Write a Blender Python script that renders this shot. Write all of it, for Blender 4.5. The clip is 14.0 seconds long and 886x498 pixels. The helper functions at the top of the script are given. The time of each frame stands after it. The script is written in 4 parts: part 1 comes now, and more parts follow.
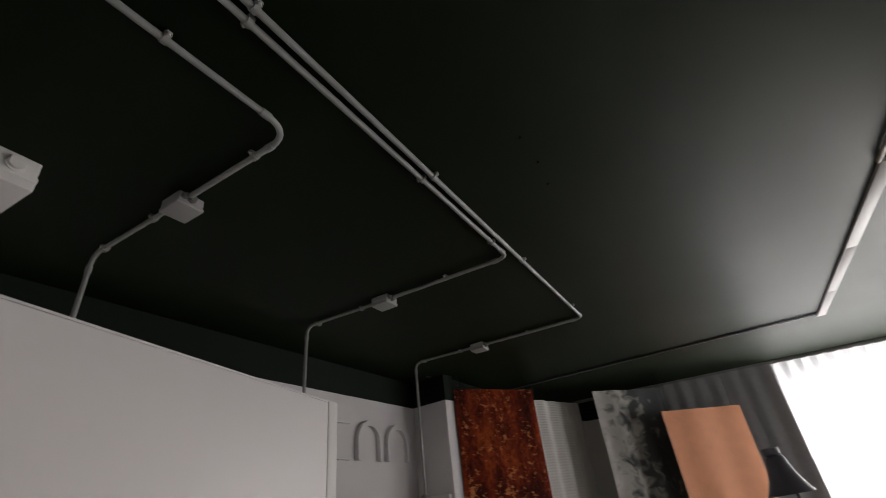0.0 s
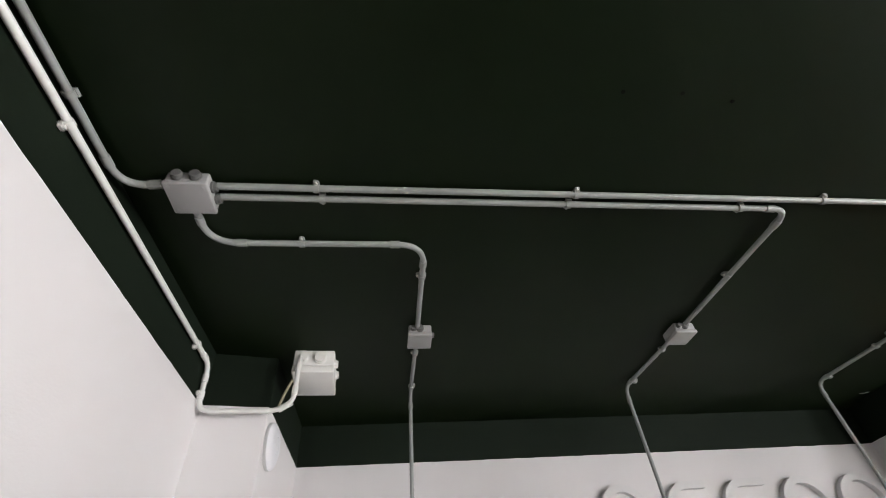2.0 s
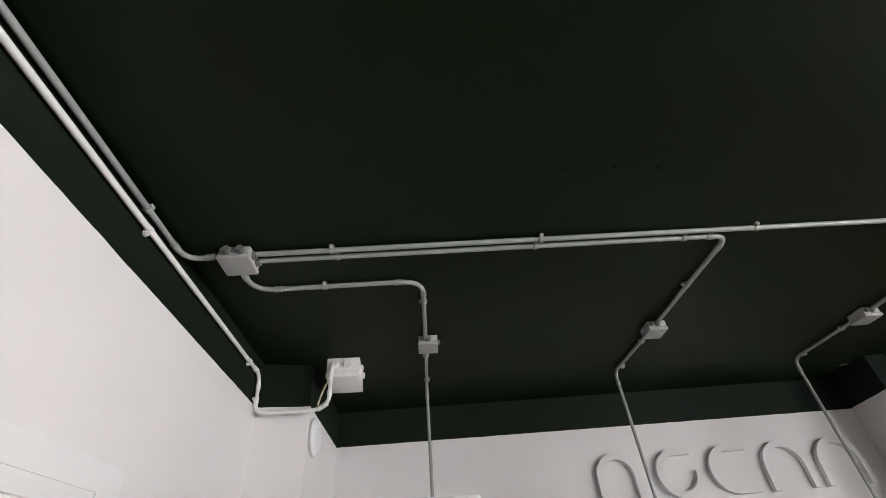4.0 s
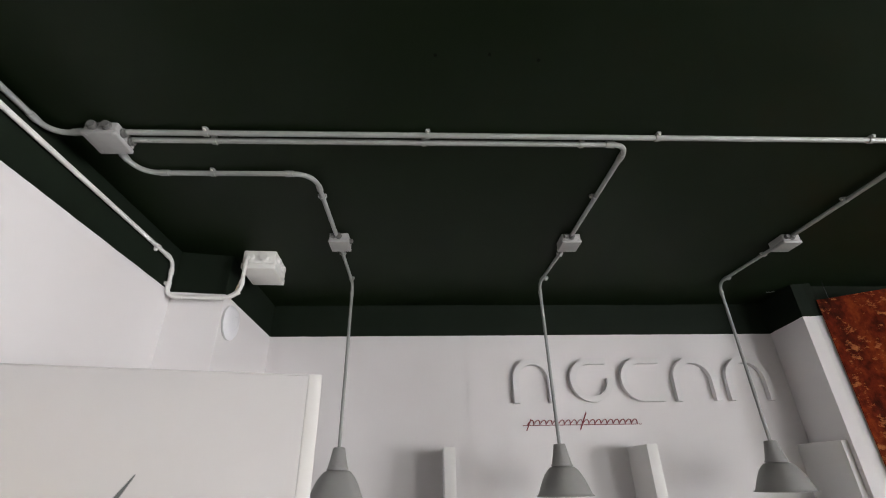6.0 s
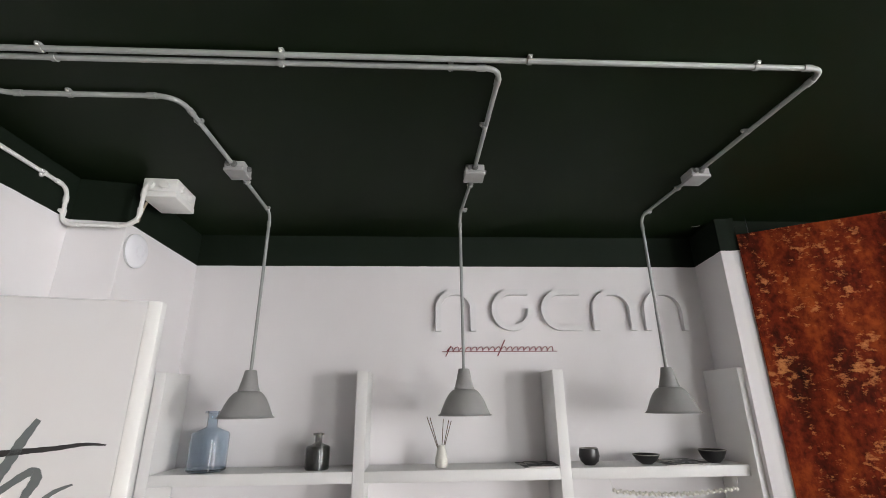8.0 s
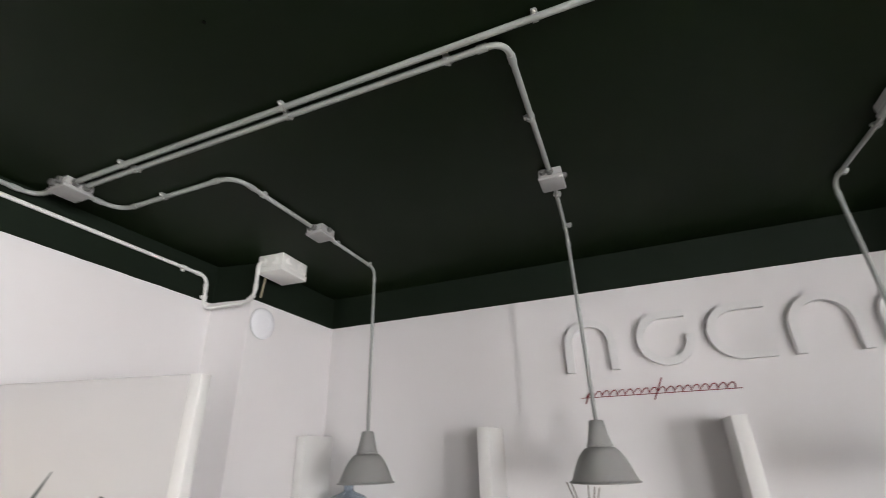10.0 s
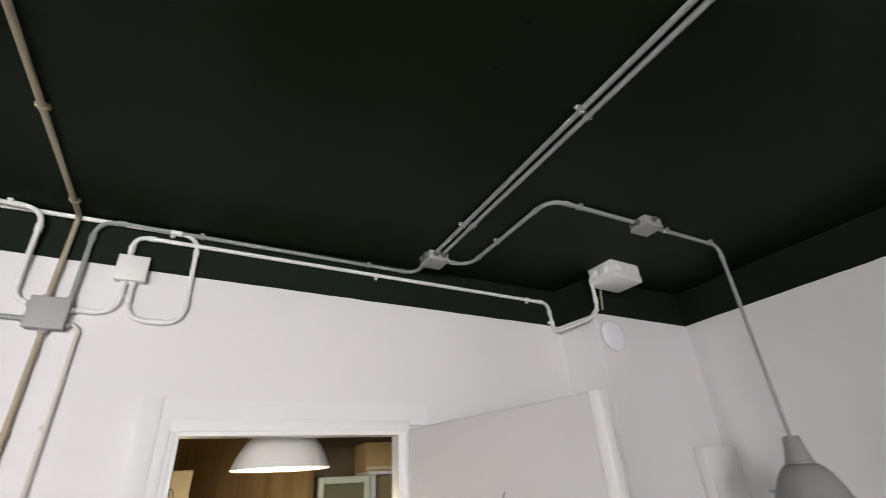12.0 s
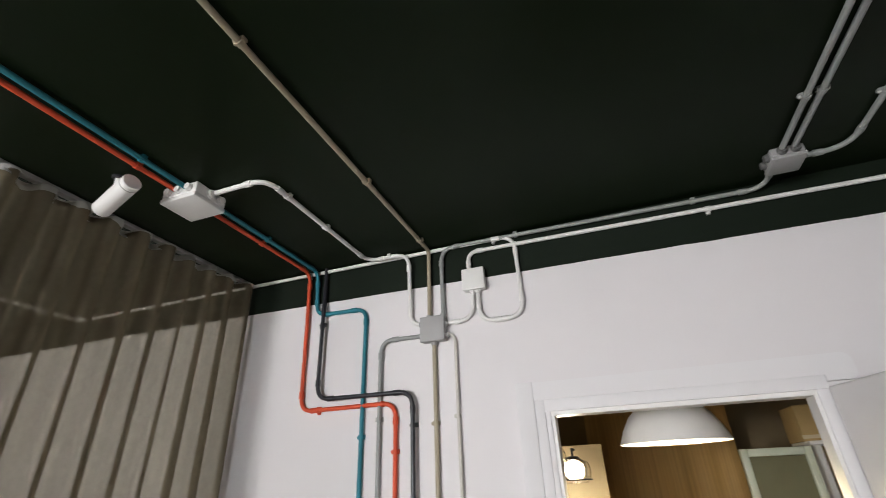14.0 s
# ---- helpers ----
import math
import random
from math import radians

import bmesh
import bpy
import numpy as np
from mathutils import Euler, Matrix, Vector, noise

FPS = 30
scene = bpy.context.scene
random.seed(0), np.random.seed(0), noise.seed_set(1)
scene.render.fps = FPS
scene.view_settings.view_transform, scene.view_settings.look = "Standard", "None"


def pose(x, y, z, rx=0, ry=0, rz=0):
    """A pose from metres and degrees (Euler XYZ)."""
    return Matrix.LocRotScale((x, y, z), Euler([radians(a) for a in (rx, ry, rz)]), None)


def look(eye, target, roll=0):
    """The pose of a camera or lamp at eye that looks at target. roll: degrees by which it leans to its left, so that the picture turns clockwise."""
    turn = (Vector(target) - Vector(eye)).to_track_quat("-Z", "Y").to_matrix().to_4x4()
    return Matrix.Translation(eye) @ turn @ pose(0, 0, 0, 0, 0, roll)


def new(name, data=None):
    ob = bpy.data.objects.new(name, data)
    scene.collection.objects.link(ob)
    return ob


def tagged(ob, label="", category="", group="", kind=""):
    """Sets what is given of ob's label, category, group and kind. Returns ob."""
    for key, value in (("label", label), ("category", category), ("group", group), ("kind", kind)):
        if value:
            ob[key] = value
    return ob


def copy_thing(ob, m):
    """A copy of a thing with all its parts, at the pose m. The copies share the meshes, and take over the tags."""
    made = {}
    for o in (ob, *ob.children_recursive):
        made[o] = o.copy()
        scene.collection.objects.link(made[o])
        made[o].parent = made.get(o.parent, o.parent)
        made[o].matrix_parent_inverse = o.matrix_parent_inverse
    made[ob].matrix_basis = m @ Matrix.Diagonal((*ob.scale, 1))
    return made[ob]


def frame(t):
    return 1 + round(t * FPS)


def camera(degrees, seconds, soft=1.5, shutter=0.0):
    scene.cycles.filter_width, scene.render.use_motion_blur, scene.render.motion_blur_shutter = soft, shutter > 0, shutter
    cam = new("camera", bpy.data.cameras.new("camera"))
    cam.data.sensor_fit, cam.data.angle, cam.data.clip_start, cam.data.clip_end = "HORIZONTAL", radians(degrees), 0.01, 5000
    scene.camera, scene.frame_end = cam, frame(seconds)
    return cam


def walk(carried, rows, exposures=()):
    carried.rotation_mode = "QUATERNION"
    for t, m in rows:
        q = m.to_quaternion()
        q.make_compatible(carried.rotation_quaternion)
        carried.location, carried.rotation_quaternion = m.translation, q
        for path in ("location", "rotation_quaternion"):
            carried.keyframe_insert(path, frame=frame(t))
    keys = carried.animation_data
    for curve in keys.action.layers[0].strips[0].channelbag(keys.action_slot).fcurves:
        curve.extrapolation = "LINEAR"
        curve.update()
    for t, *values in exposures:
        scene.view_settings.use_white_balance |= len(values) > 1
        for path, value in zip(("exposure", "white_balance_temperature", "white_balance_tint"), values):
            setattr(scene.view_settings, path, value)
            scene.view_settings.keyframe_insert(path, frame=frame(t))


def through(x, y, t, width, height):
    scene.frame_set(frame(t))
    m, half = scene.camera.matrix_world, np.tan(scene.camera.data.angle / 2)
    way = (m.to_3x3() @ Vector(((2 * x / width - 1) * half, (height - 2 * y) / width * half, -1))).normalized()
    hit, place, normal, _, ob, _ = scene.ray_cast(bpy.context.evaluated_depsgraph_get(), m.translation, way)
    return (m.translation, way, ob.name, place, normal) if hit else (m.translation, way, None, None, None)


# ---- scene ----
cam = camera(88.7, 14.0, soft=0.45, shutter=0.3)
PATH = [
    (0, (0.038, 0.028, 1.816), (-0.778, 1.556, 2.816), -6.7),
    (0.5, (0.086, 0.137, 1.834), (-0.99, 1.427, 2.92), -6.6),
    (1, (0.074, 0.258, 1.84), (-1.16, 1.213, 3.091), -6.8),
    (1.5, (0.123, 0.386, 1.858), (-1.278, 0.971, 3.16), -7.7),
    (2, (0.269, 0.543, 1.843), (-1.204, 0.766, 3.177), -5.2),
    (2.2, (0.323, 0.579, 1.839), (-1.161, 0.735, 3.17), -5.1),
    (4.3, (0.706, 0.657, 1.822), (-0.888, 0.753, 3.027), -5.1),
    (4.5, (0.735, 0.726, 1.818), (-0.872, 0.82, 3.005), -4.5),
    (5, (0.768, 0.852, 1.806), (-0.893, 0.946, 2.916), -3.5),
    (5.5, (0.733, 0.945, 1.782), (-0.989, 1.026, 2.796), -2.6),
    (6, (0.609, 1.029, 1.774), (-1.17, 1.108, 2.684), -1.1),
    (6.5, (0.584, 1.129, 1.771), (-1.243, 1.229, 2.579), -1.0),
    (7, (0.647, 1.274, 1.761), (-1.223, 1.394, 2.459), -0.4),
    (7.2, (0.677, 1.324, 1.759), (-1.214, 1.443, 2.4), -0.0),
    (9.3, (0.369, 1.632, 1.79), (-1.492, 1.538, 2.516), -3.8),
    (9.5, (0.338, 1.684, 1.786), (-1.49, 1.44, 2.562), -3.3),
    (10, (0.279, 1.845, 1.814), (-1.41, 1.161, 2.638), -1.6),
    (10.5, (0.279, 1.878, 1.81), (-1.181, 0.819, 2.675), -2.4),
    (11, (0.282, 1.849, 1.8), (-0.941, 0.548, 2.701), -2.6),
    (11.5, (0.304, 1.786, 1.817), (-0.762, 0.36, 2.727), -2.4),
    (12, (0.327, 1.689, 1.818), (-0.522, 0.136, 2.75), -3.6),
    (12.5, (0.35, 1.625, 1.822), (-0.211, -0.042, 2.773), -4.7),
    (13, (0.294, 1.594, 1.821), (0.149, -0.144, 2.799), -3.9),
    (13.5, (0.217, 1.594, 1.837), (0.503, -0.156, 2.763), -2.4),
    (14, (0.153, 1.591, 1.829), (0.742, -0.091, 2.736), -2.3),
]
walk(cam, [(t, look(eye, target, roll)) for t, eye, target, roll in PATH],
     [(0, -1.58, 6700, 13), (0.25, -0.85, 6700, 12), (0.5, -0.26, 6550, 11), (1.0, 0.0, 6500, 10), (1.5, -0.06, 6500, 10), (2.2, -0.22, 6500, 10), (4.5, -0.40, 6500, 10),
      (5.5, -0.40, 6500, 10), (7.0, -0.17, 6420, 10), (9.5, -0.20, 6500, 10), (10.5, -0.38, 6500, 10), (11.0, -0.48, 6450, 10), (12.0, -0.60, 6450, 10), (13.0, -0.72, 6450, 10), (14.0, -0.76, 6420, 10)])

# ---- world and lights ----
CEIL, BAND = 2.76, 2.563
world = bpy.data.worlds.new("sky")
scene.world = world
world.use_nodes = True
wn = world.node_tree.nodes
sky = wn.new("ShaderNodeTexSky")
sky.sky_type, sky.sun_disc = "NISHITA", False
sky.sun_elevation, sky.sun_rotation = radians(38), radians(20)
wn["Background"].inputs["Strength"].default_value = 0.10
world.node_tree.links.new(sky.outputs[0], wn["Background"].inputs["Color"])


def area_lamp(name, m, w, h, watts, colour):
    data = bpy.data.lights.new(name, "AREA")
    data.shape, data.size, data.size_y, data.energy, data.color = "RECTANGLE", w, h, watts, colour
    ob = new(name, data)
    ob.matrix_world = m
    return ob


def point_lamp(name, at, watts, colour, radius=0.03):
    data = bpy.data.lights.new(name, "POINT")
    data.energy, data.color, data.shadow_soft_size = watts, colour, radius
    ob = new(name, data)
    ob.location = at
    return ob


area_lamp("window_daylight", look((1.25, 5.90, 1.85), (1.25, 0, 1.85)), 1.2, 1.20, 360, (0.97, 0.98, 1.0))
# fill added for an unseen side window; lifts the niche end and cloths
area_lamp("unseen_side_daylight", look((4.12, 4.7, 1.5), (0, 3.7, 1.5)), 1.1, 1.9, 95, (1.0, 0.99, 0.97))
# narrow key added at the window's unseen bare end, aimed by the niche shadows
area_lamp("unseen_pane_daylight", look((2.38, 5.90, 1.60), (1.6, 0, 1.60)), 0.46, 1.30, 260, (1.0, 0.99, 0.97))
point_lamp("dome_bulb", (-0.03, -0.50, 2.005), 48, (1.0, 0.83, 0.52), 0.035)
point_lamp("wall_lamp_bulb", (0.445, -1.26, 1.84), 13, (1.0, 0.86, 0.60), 0.03)


# ---- materials ----
def mat(name, colour, rough=0.5, metal=0.0, spots=0.0, scale=8.0, bump=0.0, bump_scale=120.0, vary=0.0, spec=0.5, sheen=0.0):
    m = bpy.data.materials.new(name)
    m.use_nodes = True
    nt = m.node_tree
    b = nt.nodes["Principled BSDF"]
    b.inputs["Roughness"].default_value, b.inputs["Metallic"].default_value = rough, metal
    b.inputs["Specular IOR Level"].default_value = spec
    b.inputs["Sheen Weight"].default_value = sheen
    geo = nt.nodes.new("ShaderNodeTexCoord")
    n1 = nt.nodes.new("ShaderNodeTexNoise")
    n1.inputs["Scale"].default_value, n1.inputs["Detail"].default_value = scale, 6
    nt.links.new(geo.outputs["Object"], n1.inputs["Vector"])
    ramp = nt.nodes.new("ShaderNodeMix")
    ramp.data_type = "RGBA"
    k = 1.0 - spots
    ramp.inputs["A"].default_value = (colour[0] * k, colour[1] * k, colour[2] * k, 1)
    ramp.inputs["B"].default_value = (*[min(1, c * (1 + spots * 0.7)) for c in colour], 1)
    nt.links.new(n1.outputs["Fac"], ramp.inputs["Factor"])
    out = ramp.outputs["Result"]
    if vary:
        info = nt.nodes.new("ShaderNodeObjectInfo")
        hsv = nt.nodes.new("ShaderNodeHueSaturation")
        mr = nt.nodes.new("ShaderNodeMapRange")
        mr.inputs["To Min"].default_value, mr.inputs["To Max"].default_value = 1 - vary, 1 + vary
        nt.links.new(info.outputs["Random"], mr.inputs["Value"])
        nt.links.new(mr.outputs["Result"], hsv.inputs["Value"])
        nt.links.new(out, hsv.inputs["Color"])
        out = hsv.outputs["Color"]
    nt.links.new(out, b.inputs["Base Color"])
    rr = nt.nodes.new("ShaderNodeMapRange")
    rr.inputs["To Min"].default_value, rr.inputs["To Max"].default_value = max(0.02, rough - 0.08), min(1, rough + 0.08)
    nt.links.new(n1.outputs["Fac"], rr.inputs["Value"])
    nt.links.new(rr.outputs["Result"], b.inputs["Roughness"])
    if bump:
        n2 = nt.nodes.new("ShaderNodeTexNoise")
        n2.inputs["Scale"].default_value, n2.inputs["Detail"].default_value = bump_scale, 3
        nt.links.new(geo.outputs["Object"], n2.inputs["Vector"])
        bp = nt.nodes.new("ShaderNodeBump")
        bp.inputs["Strength"].default_value, bp.inputs["Distance"].default_value = bump, 0.002
        nt.links.new(n2.outputs["Fac"], bp.inputs["Height"])
        nt.links.new(bp.outputs["Normal"], b.inputs["Normal"])
    return m


def wall_paint_mat(name, low, high, rough_low=0.75, rough_high=0.6):
    """Two coats of paint that meet in a slightly rising line under the ceiling, with roller texture and faint scuffs."""
    m = mat(name, low, rough_low, spots=0.04, scale=2.5, bump=0.12, bump_scale=160, spec=0.2)
    nt = m.node_tree
    b = nt.nodes["Principled BSDF"]
    base = b.inputs["Base Color"].links[0].from_socket
    geo = nt.nodes.new("ShaderNodeNewGeometry")
    sep = nt.nodes.new("ShaderNodeSeparateXYZ")
    nt.links.new(geo.outputs["Position"], sep.inputs[0])
    wob = nt.nodes.new("ShaderNodeTexNoise")
    wob.inputs["Scale"].default_value = 9.0
    nt.links.new(geo.outputs["Position"], wob.inputs["Vector"])
    ma = nt.nodes.new("ShaderNodeMath")
    ma.operation = "MULTIPLY_ADD"
    ma.inputs[1].default_value, ma.inputs[2].default_value = 0.006, -0.003
    nt.links.new(wob.outputs["Fac"], ma.inputs[0])
    ad = nt.nodes.new("ShaderNodeMath")
    nt.links.new(sep.outputs["Z"], ad.inputs[0])
    nt.links.new(ma.outputs[0], ad.inputs[1])
    gt = nt.nodes.new("ShaderNodeMath")
    gt.operation = "GREATER_THAN"
    nt.links.new(ad.outputs[0], gt.inputs[0])
    rise = nt.nodes.new("ShaderNodeMapRange")
    for k, v in (("From Min", -1.3), ("From Max", 2.7), ("To Min", BAND - 0.008), ("To Max", BAND + 0.045)):
        rise.inputs[k].default_value = v
    nt.links.new(sep.outputs["X"], rise.inputs["Value"])
    step = nt.nodes.new("ShaderNodeMapRange")
    for k, v in (("From Min", -1.40), ("From Max", -1.34), ("To Min", 0.008), ("To Max", 0.0)):
        step.inputs[k].default_value = v
    nt.links.new(sep.outputs["X"], step.inputs["Value"])
    edge = nt.nodes.new("ShaderNodeMath")
    nt.links.new(rise.outputs["Result"], edge.inputs[0])
    nt.links.new(step.outputs["Result"], edge.inputs[1])
    nt.links.new(edge.outputs[0], gt.inputs[1])
    mix = nt.nodes.new("ShaderNodeMix")
    mix.data_type = "RGBA"
    nt.links.new(gt.outputs[0], mix.inputs["Factor"])
    nt.links.new(base, mix.inputs["A"])
    mix.inputs["B"].default_value = (*high, 1)
    nt.links.new(mix.outputs["Result"], b.inputs["Base Color"])
    return m


DARK = (0.0010, 0.0029, 0.0006)
M_CEIL = mat("ceiling_paint", DARK, 0.78, spots=0.25, scale=1.6, bump=0.25, bump_scale=110, spec=0.165)
ceil_bsdf = M_CEIL.node_tree.nodes["Principled BSDF"]
ceil_bsdf.inputs["Coat Weight"].default_value, ceil_bsdf.inputs["Coat Roughness"].default_value = 0.16, 0.42
ceil_bsdf.inputs["Specular Tint"].default_value = (0.58, 1.0, 0.39, 1)
STRIP = (0.0038, 0.0082, 0.0036)
M_WALL = wall_paint_mat("wall_paint", (0.785, 0.764, 0.773), STRIP)
M_OLIVE = wall_paint_mat("olive_wall_paint", (0.36, 0.37, 0.31), STRIP)
M_FLOOR = mat("floor_boards", (0.13, 0.105, 0.085), 0.45, spots=0.25, scale=6, bump=0.1)
M_GREY = mat("grey_plastic", (0.285, 0.295, 0.285), 0.42, spots=0.06, scale=25, bump=0.05, bump_scale=300)
M_GREYBOX = mat("grey_box_plastic", (0.33, 0.328, 0.325), 0.5, spots=0.05, scale=30, bump=0.08, bump_scale=350)
M_WHITE = mat("white_plastic", (0.80, 0.79, 0.77), 0.38, spots=0.05, scale=25, bump=0.05, bump_scale=300)
M_TAN = mat("tan_plastic", (0.36, 0.31, 0.22), 0.5, spots=0.15, scale=18, bump=0.05, bump_scale=300)
M_RED = mat("red_plastic", (0.62, 0.070, 0.020), 0.6, spots=0.1, scale=20)
M_TEAL = mat("teal_plastic", (0.014, 0.185, 0.235), 0.6, spots=0.1, scale=20)
M_BLACK = mat("black_plastic", (0.018, 0.018, 0.024), 0.4, spots=0.1, scale=20)
M_PLUG = mat("dark_screw_hole", (0.001, 0.001, 0.001), 0.9, spec=0.02)
M_BEIGE = mat("beige_plastic", (0.60, 0.58, 0.53), 0.5, spots=0.08, scale=20)
M_RAIL = mat("grey_rail_paint", (0.30, 0.30, 0.29), 0.5, spots=0.1, scale=15)
M_CLIPDOT = mat("pale_clip_nail", (0.62, 0.61, 0.58), 0.45, spots=0.05)
M_TRUNK = mat("grey_white_trunking", (0.38, 0.38, 0.355), 0.55, spots=0.1, scale=15)
M_LAMP = mat("grey_lamp_metal", (0.27, 0.265, 0.26), 0.55, spots=0.06, scale=20, bump=0.05, bump_scale=400)
M_DKLAMP = mat("dark_grey_lamp_metal", (0.15, 0.15, 0.175), 0.45, spots=0.06)
M_LAMPIN = mat("white_lamp_inside", (0.75, 0.74, 0.72), 0.5, spots=0.04)
M_SATIN = mat("white_satin_paint", (0.80, 0.79, 0.78), 0.35, spots=0.03, scale=5, bump=0.05, bump_scale=200)
M_TRIM = mat("white_trim_paint", (0.80, 0.79, 0.80), 0.6, spots=0.03, scale=5, bump=0.04, bump_scale=200, spec=0.25)
M_LEAF = mat("door_leaf_paint", (0.615, 0.603, 0.608), 0.45, spots=0.04, scale=3, bump=0.05, bump_scale=200)
M_SHELF = mat("white_shelf_foil", (0.80, 0.79, 0.78), 0.42, spots=0.03, scale=6, bump=0.03, bump_scale=250)
M_RELIEF = mat("white_relief_foam", (0.76, 0.75, 0.755), 0.8, spots=0.03, scale=30, bump=0.2, bump_scale=260)
M_INK = mat("grey_green_ink", (0.105, 0.117, 0.120), 0.55, spots=0.25, scale=14)
M_INKB = mat("black_ink", (0.022, 0.02, 0.022), 0.5, spots=0.3, scale=40)
M_WINE = mat("wine_red_foil", (0.22, 0.035, 0.045), 0.45, spots=0.1)
M_DKCERAMIC = mat("dark_ceramic", (0.018, 0.017, 0.018), 0.32, spots=0.3, scale=30, bump=0.15, bump_scale=90)
M_RIMLIGHT = mat("painted_rim_highlight", (0.34, 0.32, 0.29), 0.5, spots=0.35, scale=45)
M_CREAM = mat("cream_ceramic", (0.70, 0.68, 0.62), 0.35, spots=0.05)
M_REED = mat("reed_sticks", (0.12, 0.09, 0.06), 0.8, spots=0.2, scale=60)
M_PAGES = mat("paper_pages", (0.72, 0.71, 0.68), 0.8, spots=0.05)
M_CARD = mat("cardboard", (0.44, 0.31, 0.135), 0.85, spots=0.1, scale=12)
M_YPAN = mat("pale_yellow_panel", (0.62, 0.53, 0.36), 0.7, spots=0.08, scale=8)
M_BACKWALL = mat("brown_back_wall", (0.30, 0.225, 0.125), 0.8, spots=0.2, scale=4)
M_PALEGREEN = mat("pale_green_frame_paint", (0.58, 0.62, 0.50), 0.45, spots=0.05)
M_SMOKED = mat("green_grey_panel", (0.14, 0.135, 0.075), 0.3, spots=0.25, scale=6)
M_GROM = mat("dark_grey_rubber", (0.12, 0.12, 0.118), 0.65, spots=0.1, scale=40)
M_RINGSHADE = mat("disc_edge_shade", (0.58, 0.58, 0.59), 0.6, spots=0.05)
M_DISC = mat("disc_plastic", (0.86, 0.86, 0.90), 0.3, spots=0.02)
M_BULB = bpy.data.materials.new("lit_bulb_glass")
M_BULB.use_nodes = True
M_BULB.node_tree.nodes["Principled BSDF"].inputs["Emission Color"].default_value = (1.0, 0.82, 0.55, 1)
M_BULB.node_tree.nodes["Principled BSDF"].inputs["Emission Strength"].default_value = 14.0


def wood_drape_mat():
    m = mat("brown_drape", (0.22, 0.125, 0.032), 0.7, spots=0.3, scale=3)
    nt = m.node_tree
    b = nt.nodes["Principled BSDF"]
    base = b.inputs["Base Color"].links[0].from_socket
    co = nt.nodes.new("ShaderNodeTexCoord")
    mp = nt.nodes.new("ShaderNodeMapping")
    mp.inputs["Scale"].default_value = (26, 26, 0.35)
    nt.links.new(co.outputs["Object"], mp.inputs["Vector"])
    n = nt.nodes.new("ShaderNodeTexNoise")
    n.inputs["Scale"].default_value, n.inputs["Detail"].default_value = 3.0, 8
    nt.links.new(mp.outputs[0], n.inputs["Vector"])
    mx = nt.nodes.new("ShaderNodeMix")
    mx.data_type = "RGBA"
    mx.inputs["B"].default_value = (0.40, 0.235, 0.065, 1)
    grain = nt.nodes.new("ShaderNodeMapRange")
    grain.inputs["From Min"].default_value, grain.inputs["From Max"].default_value = 0.15, 0.85
    nt.links.new(n.outputs["Fac"], grain.inputs["Value"])
    nt.links.new(grain.outputs["Result"], mx.inputs["Factor"])
    nt.links.new(base, mx.inputs["A"])
    nt.links.new(mx.outputs["Result"], b.inputs["Base Color"])
    return m


M_WOOD = wood_drape_mat()


def glass_mat(name, colour, rough=0.02):
    m = bpy.data.materials.new(name)
    m.use_nodes = True
    b = m.node_tree.nodes["Principled BSDF"]
    b.inputs["Base Color"].default_value = (*colour, 1)
    b.inputs["Transmission Weight"].default_value, b.inputs["Roughness"].default_value, b.inputs["IOR"].default_value = 1.0, rough, 1.45
    return m


M_BLUEGLASS = glass_mat("blue_grey_glass", (0.70, 0.77, 0.84))
M_SMOKEGLASS = glass_mat("smoked_glass", (0.30, 0.31, 0.27))
M_PANE = glass_mat("window_glass", (1, 1, 1), 0.0)


def sheer_mat(name, colour, clear, through=0.5, thread=900.0, tint=(1, 1, 1)):
    """Thin woven cloth: open gaps between threads let light and view through."""
    m = bpy.data.materials.new(name)
    m.use_nodes = True
    nt = m.node_tree
    nt.nodes.remove(nt.nodes["Principled BSDF"])
    out = nt.nodes["Material Output"]
    co = nt.nodes.new("ShaderNodeTexCoord")
    n = nt.nodes.new("ShaderNodeTexNoise")
    n.inputs["Scale"].default_value, n.inputs["Detail"].default_value = thread * 0.05, 5
    nt.links.new(co.outputs["Object"], n.inputs["Vector"])
    col = nt.nodes.new("ShaderNodeMix")
    col.data_type = "RGBA"
    col.inputs["A"].default_value = (*[c * 0.88 for c in colour], 1)
    col.inputs["B"].default_value = (*[min(1, c * 1.1) for c in colour], 1)
    nt.links.new(n.outputs["Fac"], col.inputs["Factor"])
    d, t, tr = (nt.nodes.new(k) for k in ("ShaderNodeBsdfDiffuse", "ShaderNodeBsdfTranslucent", "ShaderNodeBsdfTransparent"))
    nt.links.new(col.outputs["Result"], d.inputs["Color"])
    nt.links.new(col.outputs["Result"], t.inputs["Color"])
    a, b = nt.nodes.new("ShaderNodeMixShader"), nt.nodes.new("ShaderNodeMixShader")
    a.inputs[0].default_value = through
    nt.links.new(d.outputs[0], a.inputs[1])
    nt.links.new(t.outputs[0], a.inputs[2])
    b.inputs[0].default_value = clear
    tr.inputs["Color"].default_value = (*tint, 1)
    nt.links.new(a.outputs[0], b.inputs[1])
    nt.links.new(tr.outputs[0], b.inputs[2])
    nt.links.new(b.outputs[0], out.inputs["Surface"])
    return m


M_SHEER = sheer_mat("white_sheer", (0.88, 0.88, 0.88), 0.14, 0.7)
M_VOILE = sheer_mat("grey_brown_voile", (0.230, 0.198, 0.140), 0.29, 0.35, tint=(0.74, 0.70, 0.60))
M_DKCURT = mat("dark_grey_curtain_cloth", (0.40, 0.41, 0.43), 0.85, spots=0.15, scale=20, bump=0.3, bump_scale=400, sheen=0.2)


